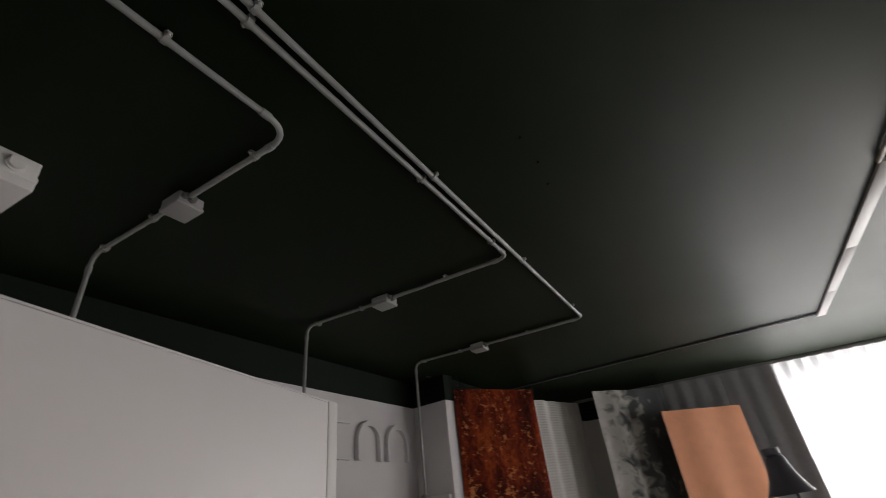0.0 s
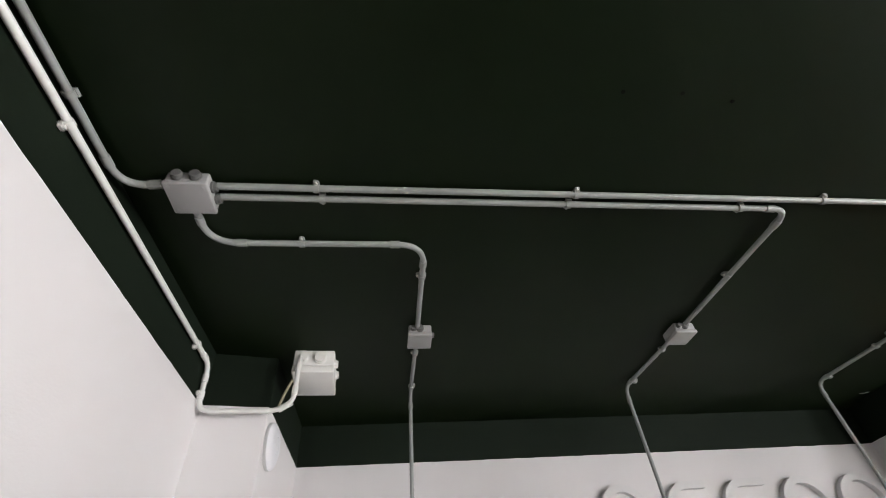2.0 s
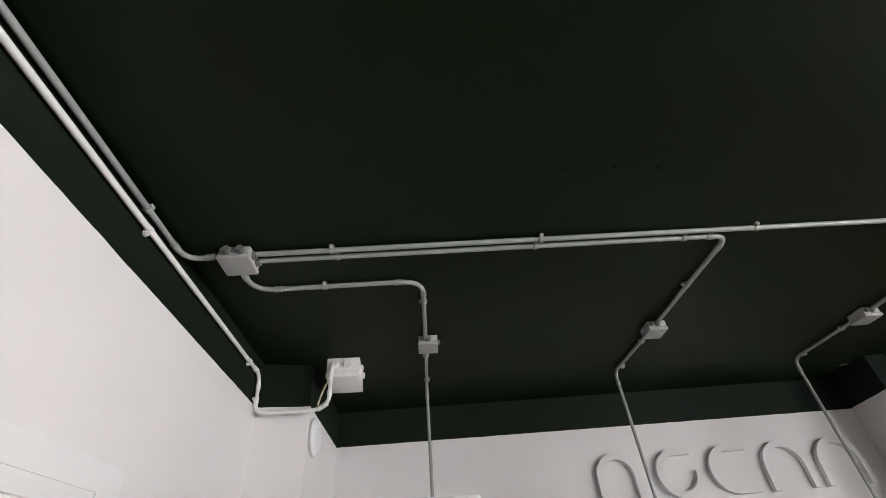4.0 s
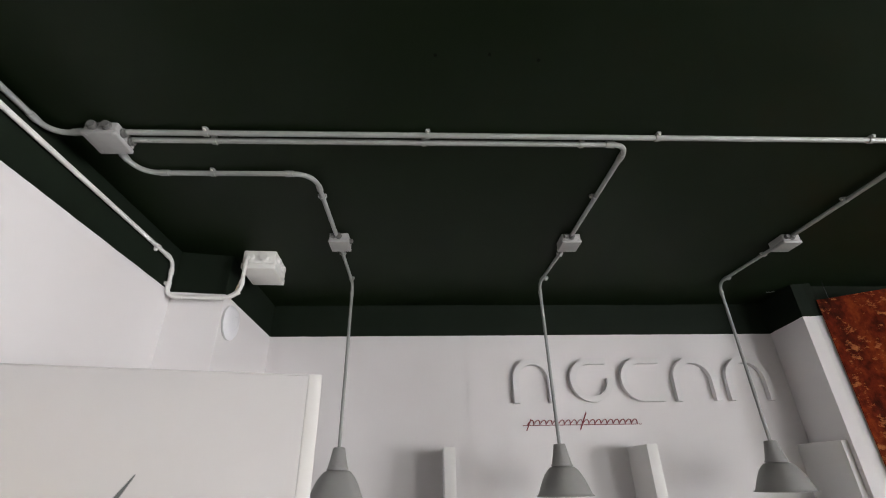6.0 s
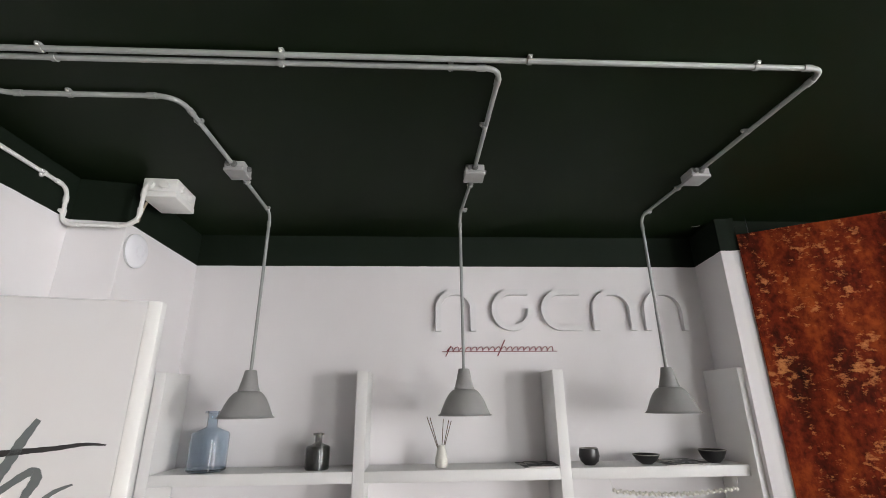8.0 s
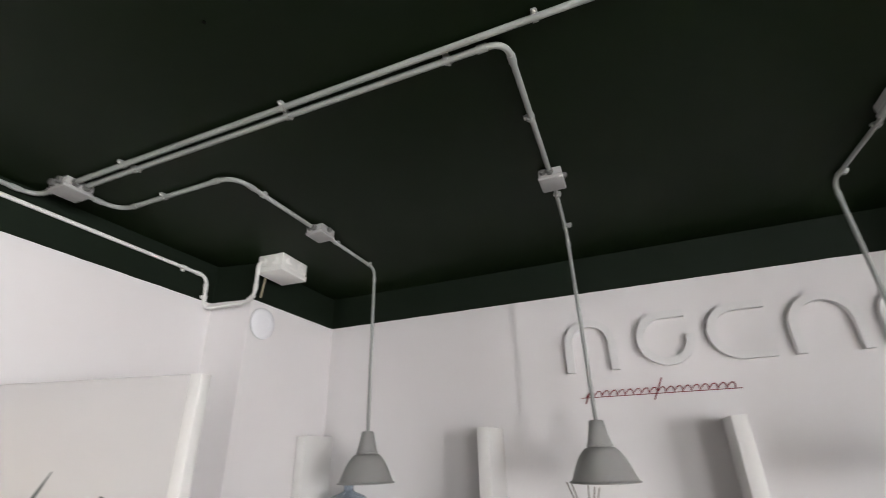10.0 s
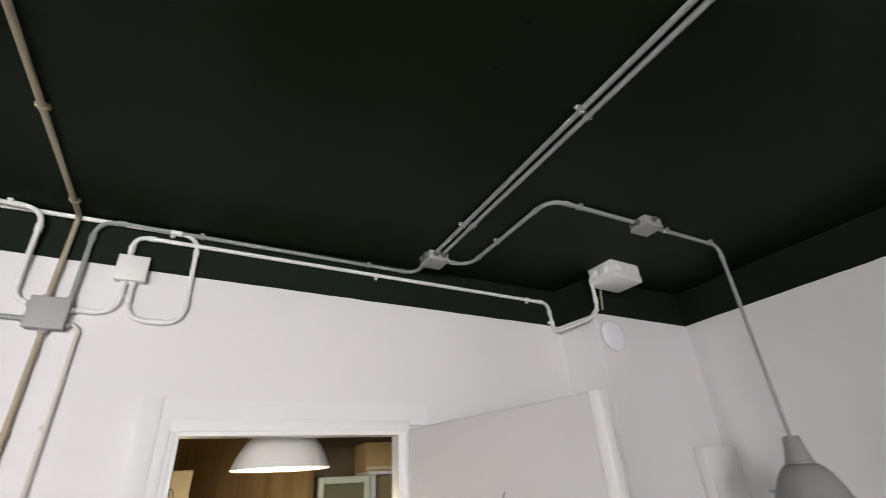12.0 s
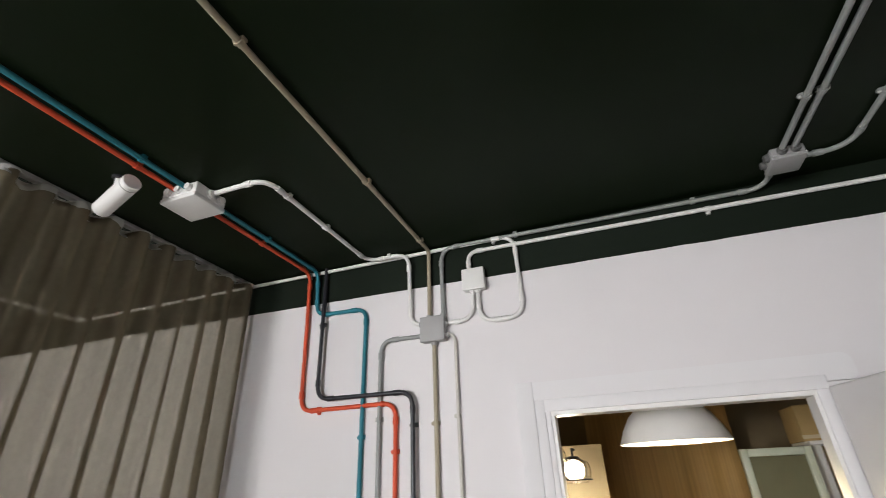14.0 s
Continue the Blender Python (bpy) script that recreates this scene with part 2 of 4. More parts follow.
def patterned_cloth(name, ground, motif, scale, edge, rough=0.8, sheen=0.0, streak=1.0, drift=0.0, soft=0.09):
    """Woven cloth with an irregular motif over its ground."""
    m = mat(name, ground, rough, spots=0.6, scale=scale * 0.5, bump=0.4, bump_scale=300, sheen=sheen, spec=0.15)
    nt = m.node_tree
    b = nt.nodes["Principled BSDF"]
    base = b.inputs["Base Color"].links[0].from_socket
    co = nt.nodes.new("ShaderNodeTexCoord")
    mp = nt.nodes.new("ShaderNodeMapping")
    mp.inputs["Scale"].default_value = (1, 1, streak)
    nt.links.new(co.outputs["Object"], mp.inputs["Vector"])
    n = nt.nodes.new("ShaderNodeTexNoise")
    n.inputs["Scale"].default_value, n.inputs["Detail"].default_value, n.inputs["Distortion"].default_value = scale, 7, 0.6
    nt.links.new(mp.outputs[0], n.inputs["Vector"])
    rp = nt.nodes.new("ShaderNodeMapRange")
    rp.inputs["From Min"].default_value, rp.inputs["From Max"].default_value = edge, edge + soft
    sp = nt.nodes.new("ShaderNodeSeparateXYZ")
    nt.links.new(co.outputs["Object"], sp.inputs[0])
    dr = nt.nodes.new("ShaderNodeMath")
    dr.operation, dr.inputs[1].default_value = "MULTIPLY_ADD", drift
    nt.links.new(sp.outputs["X"], dr.inputs[0])
    nt.links.new(n.outputs["Fac"], dr.inputs[2])
    nt.links.new(dr.outputs[0], rp.inputs["Value"])
    mx = nt.nodes.new("ShaderNodeMix")
    mx.data_type = "RGBA"
    nt.links.new(rp.outputs["Result"], mx.inputs["Factor"])
    nt.links.new(base, mx.inputs["A"])
    mx.inputs["B"].default_value = (*motif, 1)
    nt.links.new(mx.outputs["Result"], b.inputs["Base Color"])
    return m


def velvet_mat():
    """Crushed velvet: dark hollows and rust pile in broad upright patches, with small torn-edged golden flecks in clusters."""
    m = mat("rust_velvet", (0.2, 0.04, 0.01), 0.85, bump=0.5, bump_scale=90, spec=0.1)
    nt = m.node_tree
    b = nt.nodes["Principled BSDF"]
    co = nt.nodes.new("ShaderNodeTexCoord")

    def noise(scale, detail, stretch, rough=0.55):
        mp = nt.nodes.new("ShaderNodeMapping")
        mp.inputs["Scale"].default_value = (1, 1, stretch)
        nt.links.new(co.outputs["Object"], mp.inputs["Vector"])
        n = nt.nodes.new("ShaderNodeTexNoise")
        n.inputs["Scale"].default_value, n.inputs["Detail"].default_value, n.inputs["Roughness"].default_value = scale, detail, rough
        nt.links.new(mp.outputs[0], n.inputs["Vector"])
        return n.outputs["Fac"]

    def blend(a, fa, c, fc):
        one, two = nt.nodes.new("ShaderNodeMath"), nt.nodes.new("ShaderNodeMath")
        one.operation, one.inputs[1].default_value = "MULTIPLY", fa
        two.operation, two.inputs[1].default_value = "MULTIPLY_ADD", fc
        nt.links.new(a, one.inputs[0])
        nt.links.new(c, two.inputs[0])
        nt.links.new(one.outputs[0], two.inputs[2])
        return two.outputs[0]

    def ramp(value, stops):
        r = nt.nodes.new("ShaderNodeValToRGB")
        els = r.color_ramp.elements
        els[0].position, els[0].color = stops[0]
        els[1].position, els[1].color = stops[-1]
        for p, c in stops[1:-1]:
            els.new(p).color = c
        nt.links.new(value, r.inputs["Fac"])
        return r.outputs["Color"]

    ground = ramp(blend(noise(5.5, 8, 0.45, 0.6), 0.75, noise(36.0, 4, 0.8), 0.25),
                  ((0.35, (0.018, 0.004, 0.002, 1)), (0.44, (0.066, 0.008, 0.003, 1)), (0.51, (0.138, 0.017, 0.005, 1)), (0.62, (0.28, 0.056, 0.011, 1))))
    fleck = ramp(blend(noise(21.0, 7, 1.5, 0.68), 0.68, noise(6.5, 2, 0.7), 0.32), ((0.545, (0, 0, 0, 1)), (0.572, (0.34, 0.34, 0.34, 1)), (0.650, (0.85, 0.85, 0.85, 1))))
    mx = nt.nodes.new("ShaderNodeMix")
    mx.data_type = "RGBA"
    nt.links.new(fleck, mx.inputs["Factor"])
    nt.links.new(ground, mx.inputs["A"])
    mx.inputs["B"].default_value = (0.54, 0.225, 0.08, 1)
    nt.links.new(mx.outputs["Result"], b.inputs["Base Color"])
    return m


M_REDCLOTH = velvet_mat()
M_PALECLOTH = mat("pale_grey_cloth", (0.72, 0.70, 0.68), 0.85, spots=0.12, scale=14, bump=0.4, bump_scale=250)
wv = M_PALECLOTH.node_tree.nodes.new("ShaderNodeTexWave")
wv.bands_direction = "Z"
wv.inputs["Scale"].default_value, wv.inputs["Distortion"].default_value = 14.0, 1.2
bp = M_PALECLOTH.node_tree.nodes["Bump"]
bp.inputs["Strength"].default_value, bp.inputs["Distance"].default_value = 0.3, 0.003
M_PALECLOTH.node_tree.links.new(M_PALECLOTH.node_tree.nodes["Texture Coordinate"].outputs["Object"], wv.inputs["Vector"])
M_PALECLOTH.node_tree.links.new(wv.outputs["Fac"], bp.inputs["Height"])
M_FLORAL = patterned_cloth("floral_cloth", (0.60, 0.59, 0.56), (0.095, 0.105, 0.108), 9.0, 0.60, 0.8, drift=0.62, soft=0.20)
M_PAPER = patterned_cloth("printed_cover", (0.03, 0.03, 0.035), (0.42, 0.40, 0.39), 16.0, 0.52, 0.35, soft=0.03)
M_ORANGE = mat("orange_cloth", (0.82, 0.36, 0.19), 0.8, spots=0.12, scale=10, bump=0.3, bump_scale=300, sheen=0.2)


# ---- mesh helpers ----
def smooth(me, angle=35):
    me.polygons.foreach_set("use_smooth", [True] * len(me.polygons))
    me.set_sharp_from_angle(angle=radians(angle))


def obj(name, bm, material, m=None, parent=None, label="", smooth_angle=35):
    me = bpy.data.meshes.new(name)
    bmesh.ops.recalc_face_normals(bm, faces=bm.faces)
    bm.to_mesh(me)
    bm.free()
    smooth(me, smooth_angle)
    me.materials.append(material)
    ob = new(name, me)
    if parent is not None:
        ob.parent = parent
    if m is not None:
        ob.matrix_basis = m
    if label:
        ob["label"] = label
    return ob


def part(name, bm, material, parent, label="", m=None, smooth_angle=35):
    return obj(name, bm, material, m, parent, label, smooth_angle)


def empty(name, m=None):
    ob = new(name)
    ob.empty_display_size = 0.05
    if m is not None:
        ob.matrix_basis = m
    return ob


def box(x0, x1, y0, y1, z0, z1, bevel=0.0, segments=2):
    bm = bmesh.new()
    bmesh.ops.create_cube(bm, size=1, matrix=Matrix.Translation(((x0 + x1) / 2, (y0 + y1) / 2, (z0 + z1) / 2)) @ Matrix.Diagonal((x1 - x0, y1 - y0, z1 - z0, 1)))
    if bevel:
        bmesh.ops.bevel(bm, geom=bm.edges[:], offset=bevel, segments=segments, affect="EDGES", profile=0.5)
    return bm


def add_box(bm, x0, x1, y0, y1, z0, z1):
    bmesh.ops.create_cube(bm, size=1, matrix=Matrix.Translation(((x0 + x1) / 2, (y0 + y1) / 2, (z0 + z1) / 2)) @ Matrix.Diagonal((x1 - x0, y1 - y0, z1 - z0, 1)))
    return bm


def prism(corners, z0, z1, bevel=0.0):
    """An upright block on a polygon of (x, y) corners."""
    bm = bmesh.new()
    f0 = bm.faces.new([bm.verts.new((x, y, z0)) for x, y in corners])
    up = bmesh.ops.extrude_face_region(bm, geom=[f0])["geom"]
    bmesh.ops.translate(bm, vec=(0, 0, z1 - z0), verts=[v for v in up if isinstance(v, bmesh.types.BMVert)])
    if bevel:
        bmesh.ops.bevel(bm, geom=bm.edges[:], offset=bevel, segments=2, affect="EDGES", profile=0.5)
    return bm


def lathe(profile, seg=32, close=False):
    """A turned form about z from (radius, height) pairs."""
    bm = bmesh.new()
    rings = []
    for r, z in profile:
        if r < 1e-5:
            rings.append([bm.verts.new((0, 0, z))])
        else:
            rings.append([bm.verts.new((r * math.cos(2 * math.pi * i / seg), r * math.sin(2 * math.pi * i / seg), z)) for i in range(seg)])
    for a, b in zip(rings, rings[1:]):
        for i in range(seg):
            j = (i + 1) % seg
            if len(a) == 1 and len(b) == 1:
                continue
            if len(a) == 1:
                bm.faces.new((a[0], b[i], b[j]))
            elif len(b) == 1:
                bm.faces.new((a[i], a[j], b[0]))
            else:
                bm.faces.new((a[i], a[j], b[j], b[i]))
    return bm


def fillet(points, radius, steps=7):
    """The polyline through the points with its corners rounded; also the start and end of each bend."""
    pts = [Vector(p) for p in points]
    line, ends = [pts[0]], []
    for i in range(1, len(pts) - 1):
        a, p, b = pts[i - 1], pts[i], pts[i + 1]
        u, v = (a - p), (b - p)
        cut = min(radius, u.length * (0.95 if i == 1 else 0.48), v.length * (0.95 if i == len(pts) - 2 else 0.48))
        u.normalize(), v.normalize()
        if u.angle(v) > radians(176):
            continue
        s, e = p + u * cut, p + v * cut
        for k in range(steps + 1):
            t = k / steps
            line.append(s * (1 - t) ** 2 * 1 + p * 2 * t * (1 - t) * 0.9 + (s + e) * t * (1 - t) * 0.1 + e * t * t)
        ends.append((s, u))
        ends.append((e, v))
    line.append(pts[-1])
    return line, ends


def tube(bm, line, r, seg=12):
    """A round bar along a polyline, with its ends closed."""
    n = len(line)
    side = None
    rings = []
    for i, p in enumerate(line):
        d = (line[min(i + 1, n - 1)] - line[max(i - 1, 0)]).normalized()
        if side is None:
            side = d.orthogonal().normalized()
        side = (side - d * side.dot(d)).normalized()
        up = d.cross(side)
        rings.append([bm.verts.new(p + r * (math.cos(2 * math.pi * k / seg) * side + math.sin(2 * math.pi * k / seg) * up)) for k in range(seg)])
    for a, b in zip(rings, rings[1:]):
        for k in range(seg):
            bm.faces.new((a[k], a[(k + 1) % seg], b[(k + 1) % seg], b[k]))
    bm.faces.new(rings[0][::-1])
    bm.faces.new(rings[-1])
    return bm


def clip_mesh(r):
    """A pipe saddle: a half round strap on a foot with one screw ear. The pipe runs along x and the wall lies at -z."""
    bm = bmesh.new()
    tube(bm, [Vector((-0.007, 0, 0)), Vector((0.007, 0, 0))], r * 1.36, 14)
    add_box(bm, -0.008, 0.008, -r * 1.55, r * 1.55, -r * 1.25, -r * 0.2)
    add_box(bm, -0.006, 0.006, r * 0.9, r * 2.15, -r * 1.2, -r * 0.35)
    return bm


def screw_mesh(r):
    bm = bmesh.new()
    bmesh.ops.create_cone(bm, cap_ends=True, segments=10, radius1=0.0050, radius2=0.0040, depth=0.007, matrix=Matrix.Translation((0, r * 1.65, -r * 0.2)))
    return bm


def frame_of(at, along, wall):
    """The pose at a point with x along the pipe and z away from the wall."""
    x, z = Vector(along).normalized(), -Vector(wall).normalized()
    y = z.cross(x)
    m = Matrix((x, y, z)).transposed().to_4x4()
    m.translation = at
    return m


UP, SOUTH, WEST = (0, 0, 1), (0, -1, 0), (-1, 0, 0)


def conduit(points, r, bend, material, label, clips=(), group="ceiling and wall conduits", clip_material=None, sleeves=True, category="conduit"):
    """A bent pipe with sleeves at its bends and saddle clips at (place, direction, wall)."""
    line, ends = fillet(points, bend)
    pipe = obj("conduit_pipe", tube(bmesh.new(), line, r), material)
    tagged(pipe, label, category, group)
    if sleeves:
        for at, way in ends:
            bm = bmesh.new()
            a = at + way * 0.002
            tube(bm, [a - way * 0.004, a + way * 0.024], r * 1.27, 14)
            part("coupling_sleeve", bm, material, pipe)
    for at, along, wall in clips:
        c = part("pipe_clip", clip_mesh(r), clip_material or material, pipe, m=frame_of(at, along, wall))
        part("clip_screw", screw_mesh(r), M_CLIPDOT if material is M_GREY else clip_material or material, c)
    return pipe


def junction_box(m, w, h, d, material, label, grommets=(), group="junction boxes", grommet=None):
    """A cable box on its wall: m has z away from the wall. grommets: (side, offset along it, radius)."""
    top = empty("junction_box", m)
    tagged(top, label, "junction box", group)
    bm = bmesh.new()
    b = box(-w / 2, w / 2, -h / 2, h / 2, 0, d * 0.68, 0.005, 3)
    part("body", b, material, top)
    part("lid", box(-w / 2 - 0.002, w / 2 + 0.002, -h / 2 - 0.002, h / 2 + 0.002, d * 0.69, d, 0.004, 3), material, top)
    for sx in (-1, 1):
        for sy in (-1, 1):
            s = bmesh.new()
            bmesh.ops.create_cone(s, cap_ends=True, segments=12, radius1=0.005, radius2=0.0045, depth=0.002, matrix=Matrix.Translation((sx * (w / 2 - 0.011), sy * (h / 2 - 0.011), d - 0.0006)))
            part("lid_screw", s, material, top)
    bm.free()
    for side, off, r in grommets:
        g = lathe([(0, 0), (r, 0), (r, 0.006), (r * 0.85, 0.007), (r * 0.8, 0.014), (0, 0.014)], 18)
        turn = {"+x": pose(w / 2 - 0.001, off, d * 0.36, 0, 90, 0), "-x": pose(-w / 2 + 0.001, off, d * 0.36, 0, -90, 0),
                "+y": pose(off, h / 2 - 0.001, d * 0.36, -90, 0, 0), "-y": pose(off, -h / 2 + 0.001, d * 0.36, 90, 0, 0)}[side]
        part("cable_grommet", g, grommet or material, top, m=turn)
    return top


def ribbon(points, widths, depth):
    """A flat stroke in the x-z plane, depth thick towards +y, along points with its own width at each."""
    bm = bmesh.new()
    n = len(points)
    lo, hi = [], []
    for i, (x, z) in enumerate(points):
        ax, az = points[max(i - 1, 0)]
        bx, bz = points[min(i + 1, n - 1)]
        l = math.hypot(bx - ax, bz - az) or 1
        nx, nz = -(bz - az) / l, (bx - ax) / l
        w = widths[i] / 2
        lo.append((x - nx * w, z - nz * w))
        hi.append((x + nx * w, z + nz * w))
    rings = [[bm.verts.new((x, y, z)) for (x, z), y in ((lo[i], 0), (hi[i], 0), (hi[i], depth), (lo[i], depth))] for i in range(n)]
    for a, b in zip(rings, rings[1:]):
        for i in range(4):
            j = (i + 1) % 4
            bm.faces.new((a[i], a[j], b[j], b[i]))
    bm.faces.new(rings[0])
    bm.faces.new(rings[-1][::-1])
    return bm


def curve_points(pts, n=8):
    """A smooth line through the points (Catmull-Rom)."""
    out = []
    p = [pts[0]] + list(pts) + [pts[-1]]
    for i in range(1, len(p) - 2):
        for k in range(n):
            t = k / n
            out.append(tuple(0.5 * (2 * b + (c - a) * t + (2 * a - 5 * b + 4 * c - d) * t * t + (3 * b - a - 3 * c + d) * t ** 3)
                             for a, b, c, d in zip(p[i - 1], p[i], p[i + 1], p[i + 2])))
    out.append(tuple(pts[-1]))
    return out


def pleated(length, z0, z1, folds, depth, seed, flare=1.0, steps=14, rows=10, tight=0.45, pinch=0.25):
    """A hanging cloth along x with soft folds that widen downwards."""
    rnd = random.Random(seed)
    amp = [depth * rnd.uniform(0.8, 1.1) for _ in range(folds + 2)]
    shift = [rnd.uniform(-0.25, 0.25) for _ in range(folds + 2)]
    bm = bmesh.new()
    nx = folds * steps
    grid = []
    for j in range(rows + 1):
        v = j / rows
        row = []
        for i in range(nx + 1):
            u = i / steps
            k = int(u)
            fr = u - k
            a = amp[k] * (1 - fr) + amp[k + 1] * fr
            s = shift[k] * (1 - fr) + shift[k + 1] * fr
            w = tight + 0.55 * flare * v
            y = a * w * math.sin(2 * math.pi * u + s * 2 * v) + 0.15 * depth * math.sin(5.1 * u + 3 * v)
            x = length * i / nx + pinch * a * math.sin(4 * math.pi * u) * w
            row.append(bm.verts.new((x, y, z1 + (z0 - z1) * v)))
        grid.append(row)
    for a, b in zip(grid, grid[1:]):
        for i in range(nx):
            bm.faces.new((a[i], a[i + 1], b[i + 1], b[i]))
    return bm


# ---- structure ----
def structure(name, bm, material, label, smooth_angle=20):
    return tagged(obj(name, bm, material, smooth_angle=smooth_angle), label, name.split("_")[0], kind="structure")


structure("floor", box(-2.4, 4.3, -2.9, 6.0, -0.12, 0.0), M_FLOOR, "plain dark wooden floor of the showroom")
structure("ceiling", box(-2.4, 4.3, -2.9, 6.0, CEIL, CEIL + 0.15), M_CEIL, "flat ceiling painted very dark green")
structure("wall_west", box(-2.30, -2.102, -0.30, 3.33, 0, CEIL), M_WALL, "white niche wall with a dark painted strip on top")
structure("wall_pier", prism([(-2.1015, -0.165), (-1.341, -0.165), (-1.396, 0.103), (-2.1015, 0.096)], 0, CEIL, 0.004), M_WALL, "white corner pier with a dark painted strip on top")
structure("wall_stub", prism([(-2.1015, 3.203), (-1.767, 3.157), (-1.760, 3.222), (-1.748, 3.260), (-2.1015, 3.36)], 0, CEIL, 0.003), M_WALL, "short white end wall of the shelf niche")
structure("wall_west_far", box(-2.0, -1.80, 3.262, 5.9, 0, CEIL), M_OLIVE, "olive grey wall behind the cloth samples")
bm = bmesh.new()
add_box(bm, 0.374, 4.22, -0.18, -0.12, 0, CEIL)
add_box(bm, -2.1015, -0.414, -0.18, -0.12, 0, CEIL)
add_box(bm, -0.414, 0.374, -0.18, -0.12, 2.029, CEIL)
structure("wall_south", bm, M_WALL, "white wall with a doorway and a dark painted strip on top")
# the opening is for the unseen side window and its added lamp
bm = bmesh.new()
add_box(bm, 4.06, 4.22, -0.12, 3.3, 0, CEIL)
add_box(bm, 4.06, 4.22, 5.3, 5.9, 0, CEIL)
add_box(bm, 4.06, 4.22, 3.3, 5.3, 0, 0.45)
add_box(bm, 4.06, 4.22, 3.3, 5.3, 2.55, CEIL)
structure("wall_east", bm, M_WALL, "white end wall seen through the voile curtain")
bm = bmesh.new()
add_box(bm, -1.8, 0.6, 5.66, 5.86, 0, CEIL)
add_box(bm, 2.85, 4.06, 5.66, 5.86, 0, CEIL)
add_box(bm, 0.6, 2.85, 5.66, 5.86, 2.45, CEIL)
add_box(bm, 0.6, 2.85, 5.66, 5.86, 0, 0.4)
structure("wall_north", bm, M_WALL, "window wall with a wide opening")
bm = bmesh.new()
for x in (0.6, 1.31, 2.05, 2.80):
    add_box(bm, x, x + 0.05, 5.70, 5.75, 0.4, 2.45)
add_box(bm, 0.65, 2.80, 5.70, 5.75, 0.4, 0.45)
add_box(bm, 0.65, 2.80, 5.70, 5.75, 2.40, 2.45)
structure("window_1", bm, M_SATIN, "white framed window behind a sheer curtain")
# back room
structure("wall_back_room_end", box(-1.7, 1.7, -2.6, -2.5, 0, CEIL), M_BACKWALL, "brown end wall of the back room")
structure("wall_back_room_west", box(-1.7, -1.6, -2.5, -0.18, 0, CEIL), M_BACKWALL, "brown side wall of the back room")
structure("wall_back_room_east", box(1.6, 1.7, -2.5, -0.18, 0, CEIL), M_BACKWALL, "brown side wall of the back room")

# door lining and casings
bm = bmesh.new()
add_box(bm, 0.3625, 0.3735, -0.180, -0.108, 0, 2.0135)
add_box(bm, -0.4135, -0.4025, -0.180, -0.108, 0, 2.0135)
add_box(bm, -0.4135, 0.3735, -0.180, -0.108, 2.014, 2.0285)
lining = structure("door_1", bm, M_SATIN, "white lining of the doorway to the back room")
for name, args in (("casing", (0.3915, 0.426, -0.1195, -0.098, 0, 2.0675)), ("casing", (0.426, 0.487, -0.1195, -0.094, 0, 2.132)), ("casing", (-0.445, 0.3915, -0.1195, -0.0975, 2.0288, 2.0672)),
                   ("bead", (0.3735, 0.3915, -0.1195, -0.103, 0, 2.029)), ("casing", (-0.443, -0.4145, -0.1195, -0.104, 0, 2.029))):
    part(name, box(*args, 0.0004), M_TRIM, lining)

# head board with a rounded overhanging end
outline = [(0.426, 2.129), (0.426, 2.0675), (-0.446, 2.0675), (-0.446, 2.050)]
outline += [(-0.508 + 0.020 * math.cos(a), 2.070 + 0.020 * math.sin(a)) for a in (math.pi * k / 12 for k in range(18, 11, -1))]
outline += [(-0.500 + 0.028 * math.cos(a), 2.101 + 0.028 * math.sin(a)) for a in (math.pi * k / 12 for k in range(12, 5, -1))]
bm = bmesh.new()
face = bm.faces.new([bm.verts.new((x, -0.0965, z)) for x, z in outline])
for v in bmesh.ops.extrude_face_region(bm, geom=[face])["geom"]:
    if isinstance(v, bmesh.types.BMVert):
        v.co.y = -0.1195
part("head_board", bm, M_TRIM, lining)

# ---- open door leaf with brush writing ----
hx, hy, ex, ey = -0.440, -0.085, -0.639, 0.754
span = math.hypot(ex - hx, ey - hy)
turn = math.degrees(math.atan2(ey - hy, ex - hx))
leaf = empty("door_leaf", pose(hx, hy, 0, 0, 0, turn))
tagged(leaf, "open white door leaf with dark brush writing", "door")
part("panel", box(0, span - 0.0348, 0.0, 0.040, 0.01, 2.028), M_LEAF, leaf)
part("edge_strip", box(span - 0.0345, span, -0.002, 0.042, 0.01, 2.033, 0.003), M_SATIN, leaf, "white lipping of the free edge")
part("top_rail", box(0, span - 0.035, -0.0005, 0.0405, 2.0285, 2.032, 0.001), M_LEAF, leaf)


def brush(points, widths, material, name):
    pts = curve_points([(x, z) for x, z in points], 8)
    n = len(pts)
    ws = [np.interp(i / (n - 1), np.linspace(0, 1, len(widths)), widths) * (1 + 0.08 * math.sin(i * 1.7)) for i in range(n)]
    part(name, ribbon(pts, ws, 0.0008), material, leaf, m=pose(-0.016, -0.0011, 0))


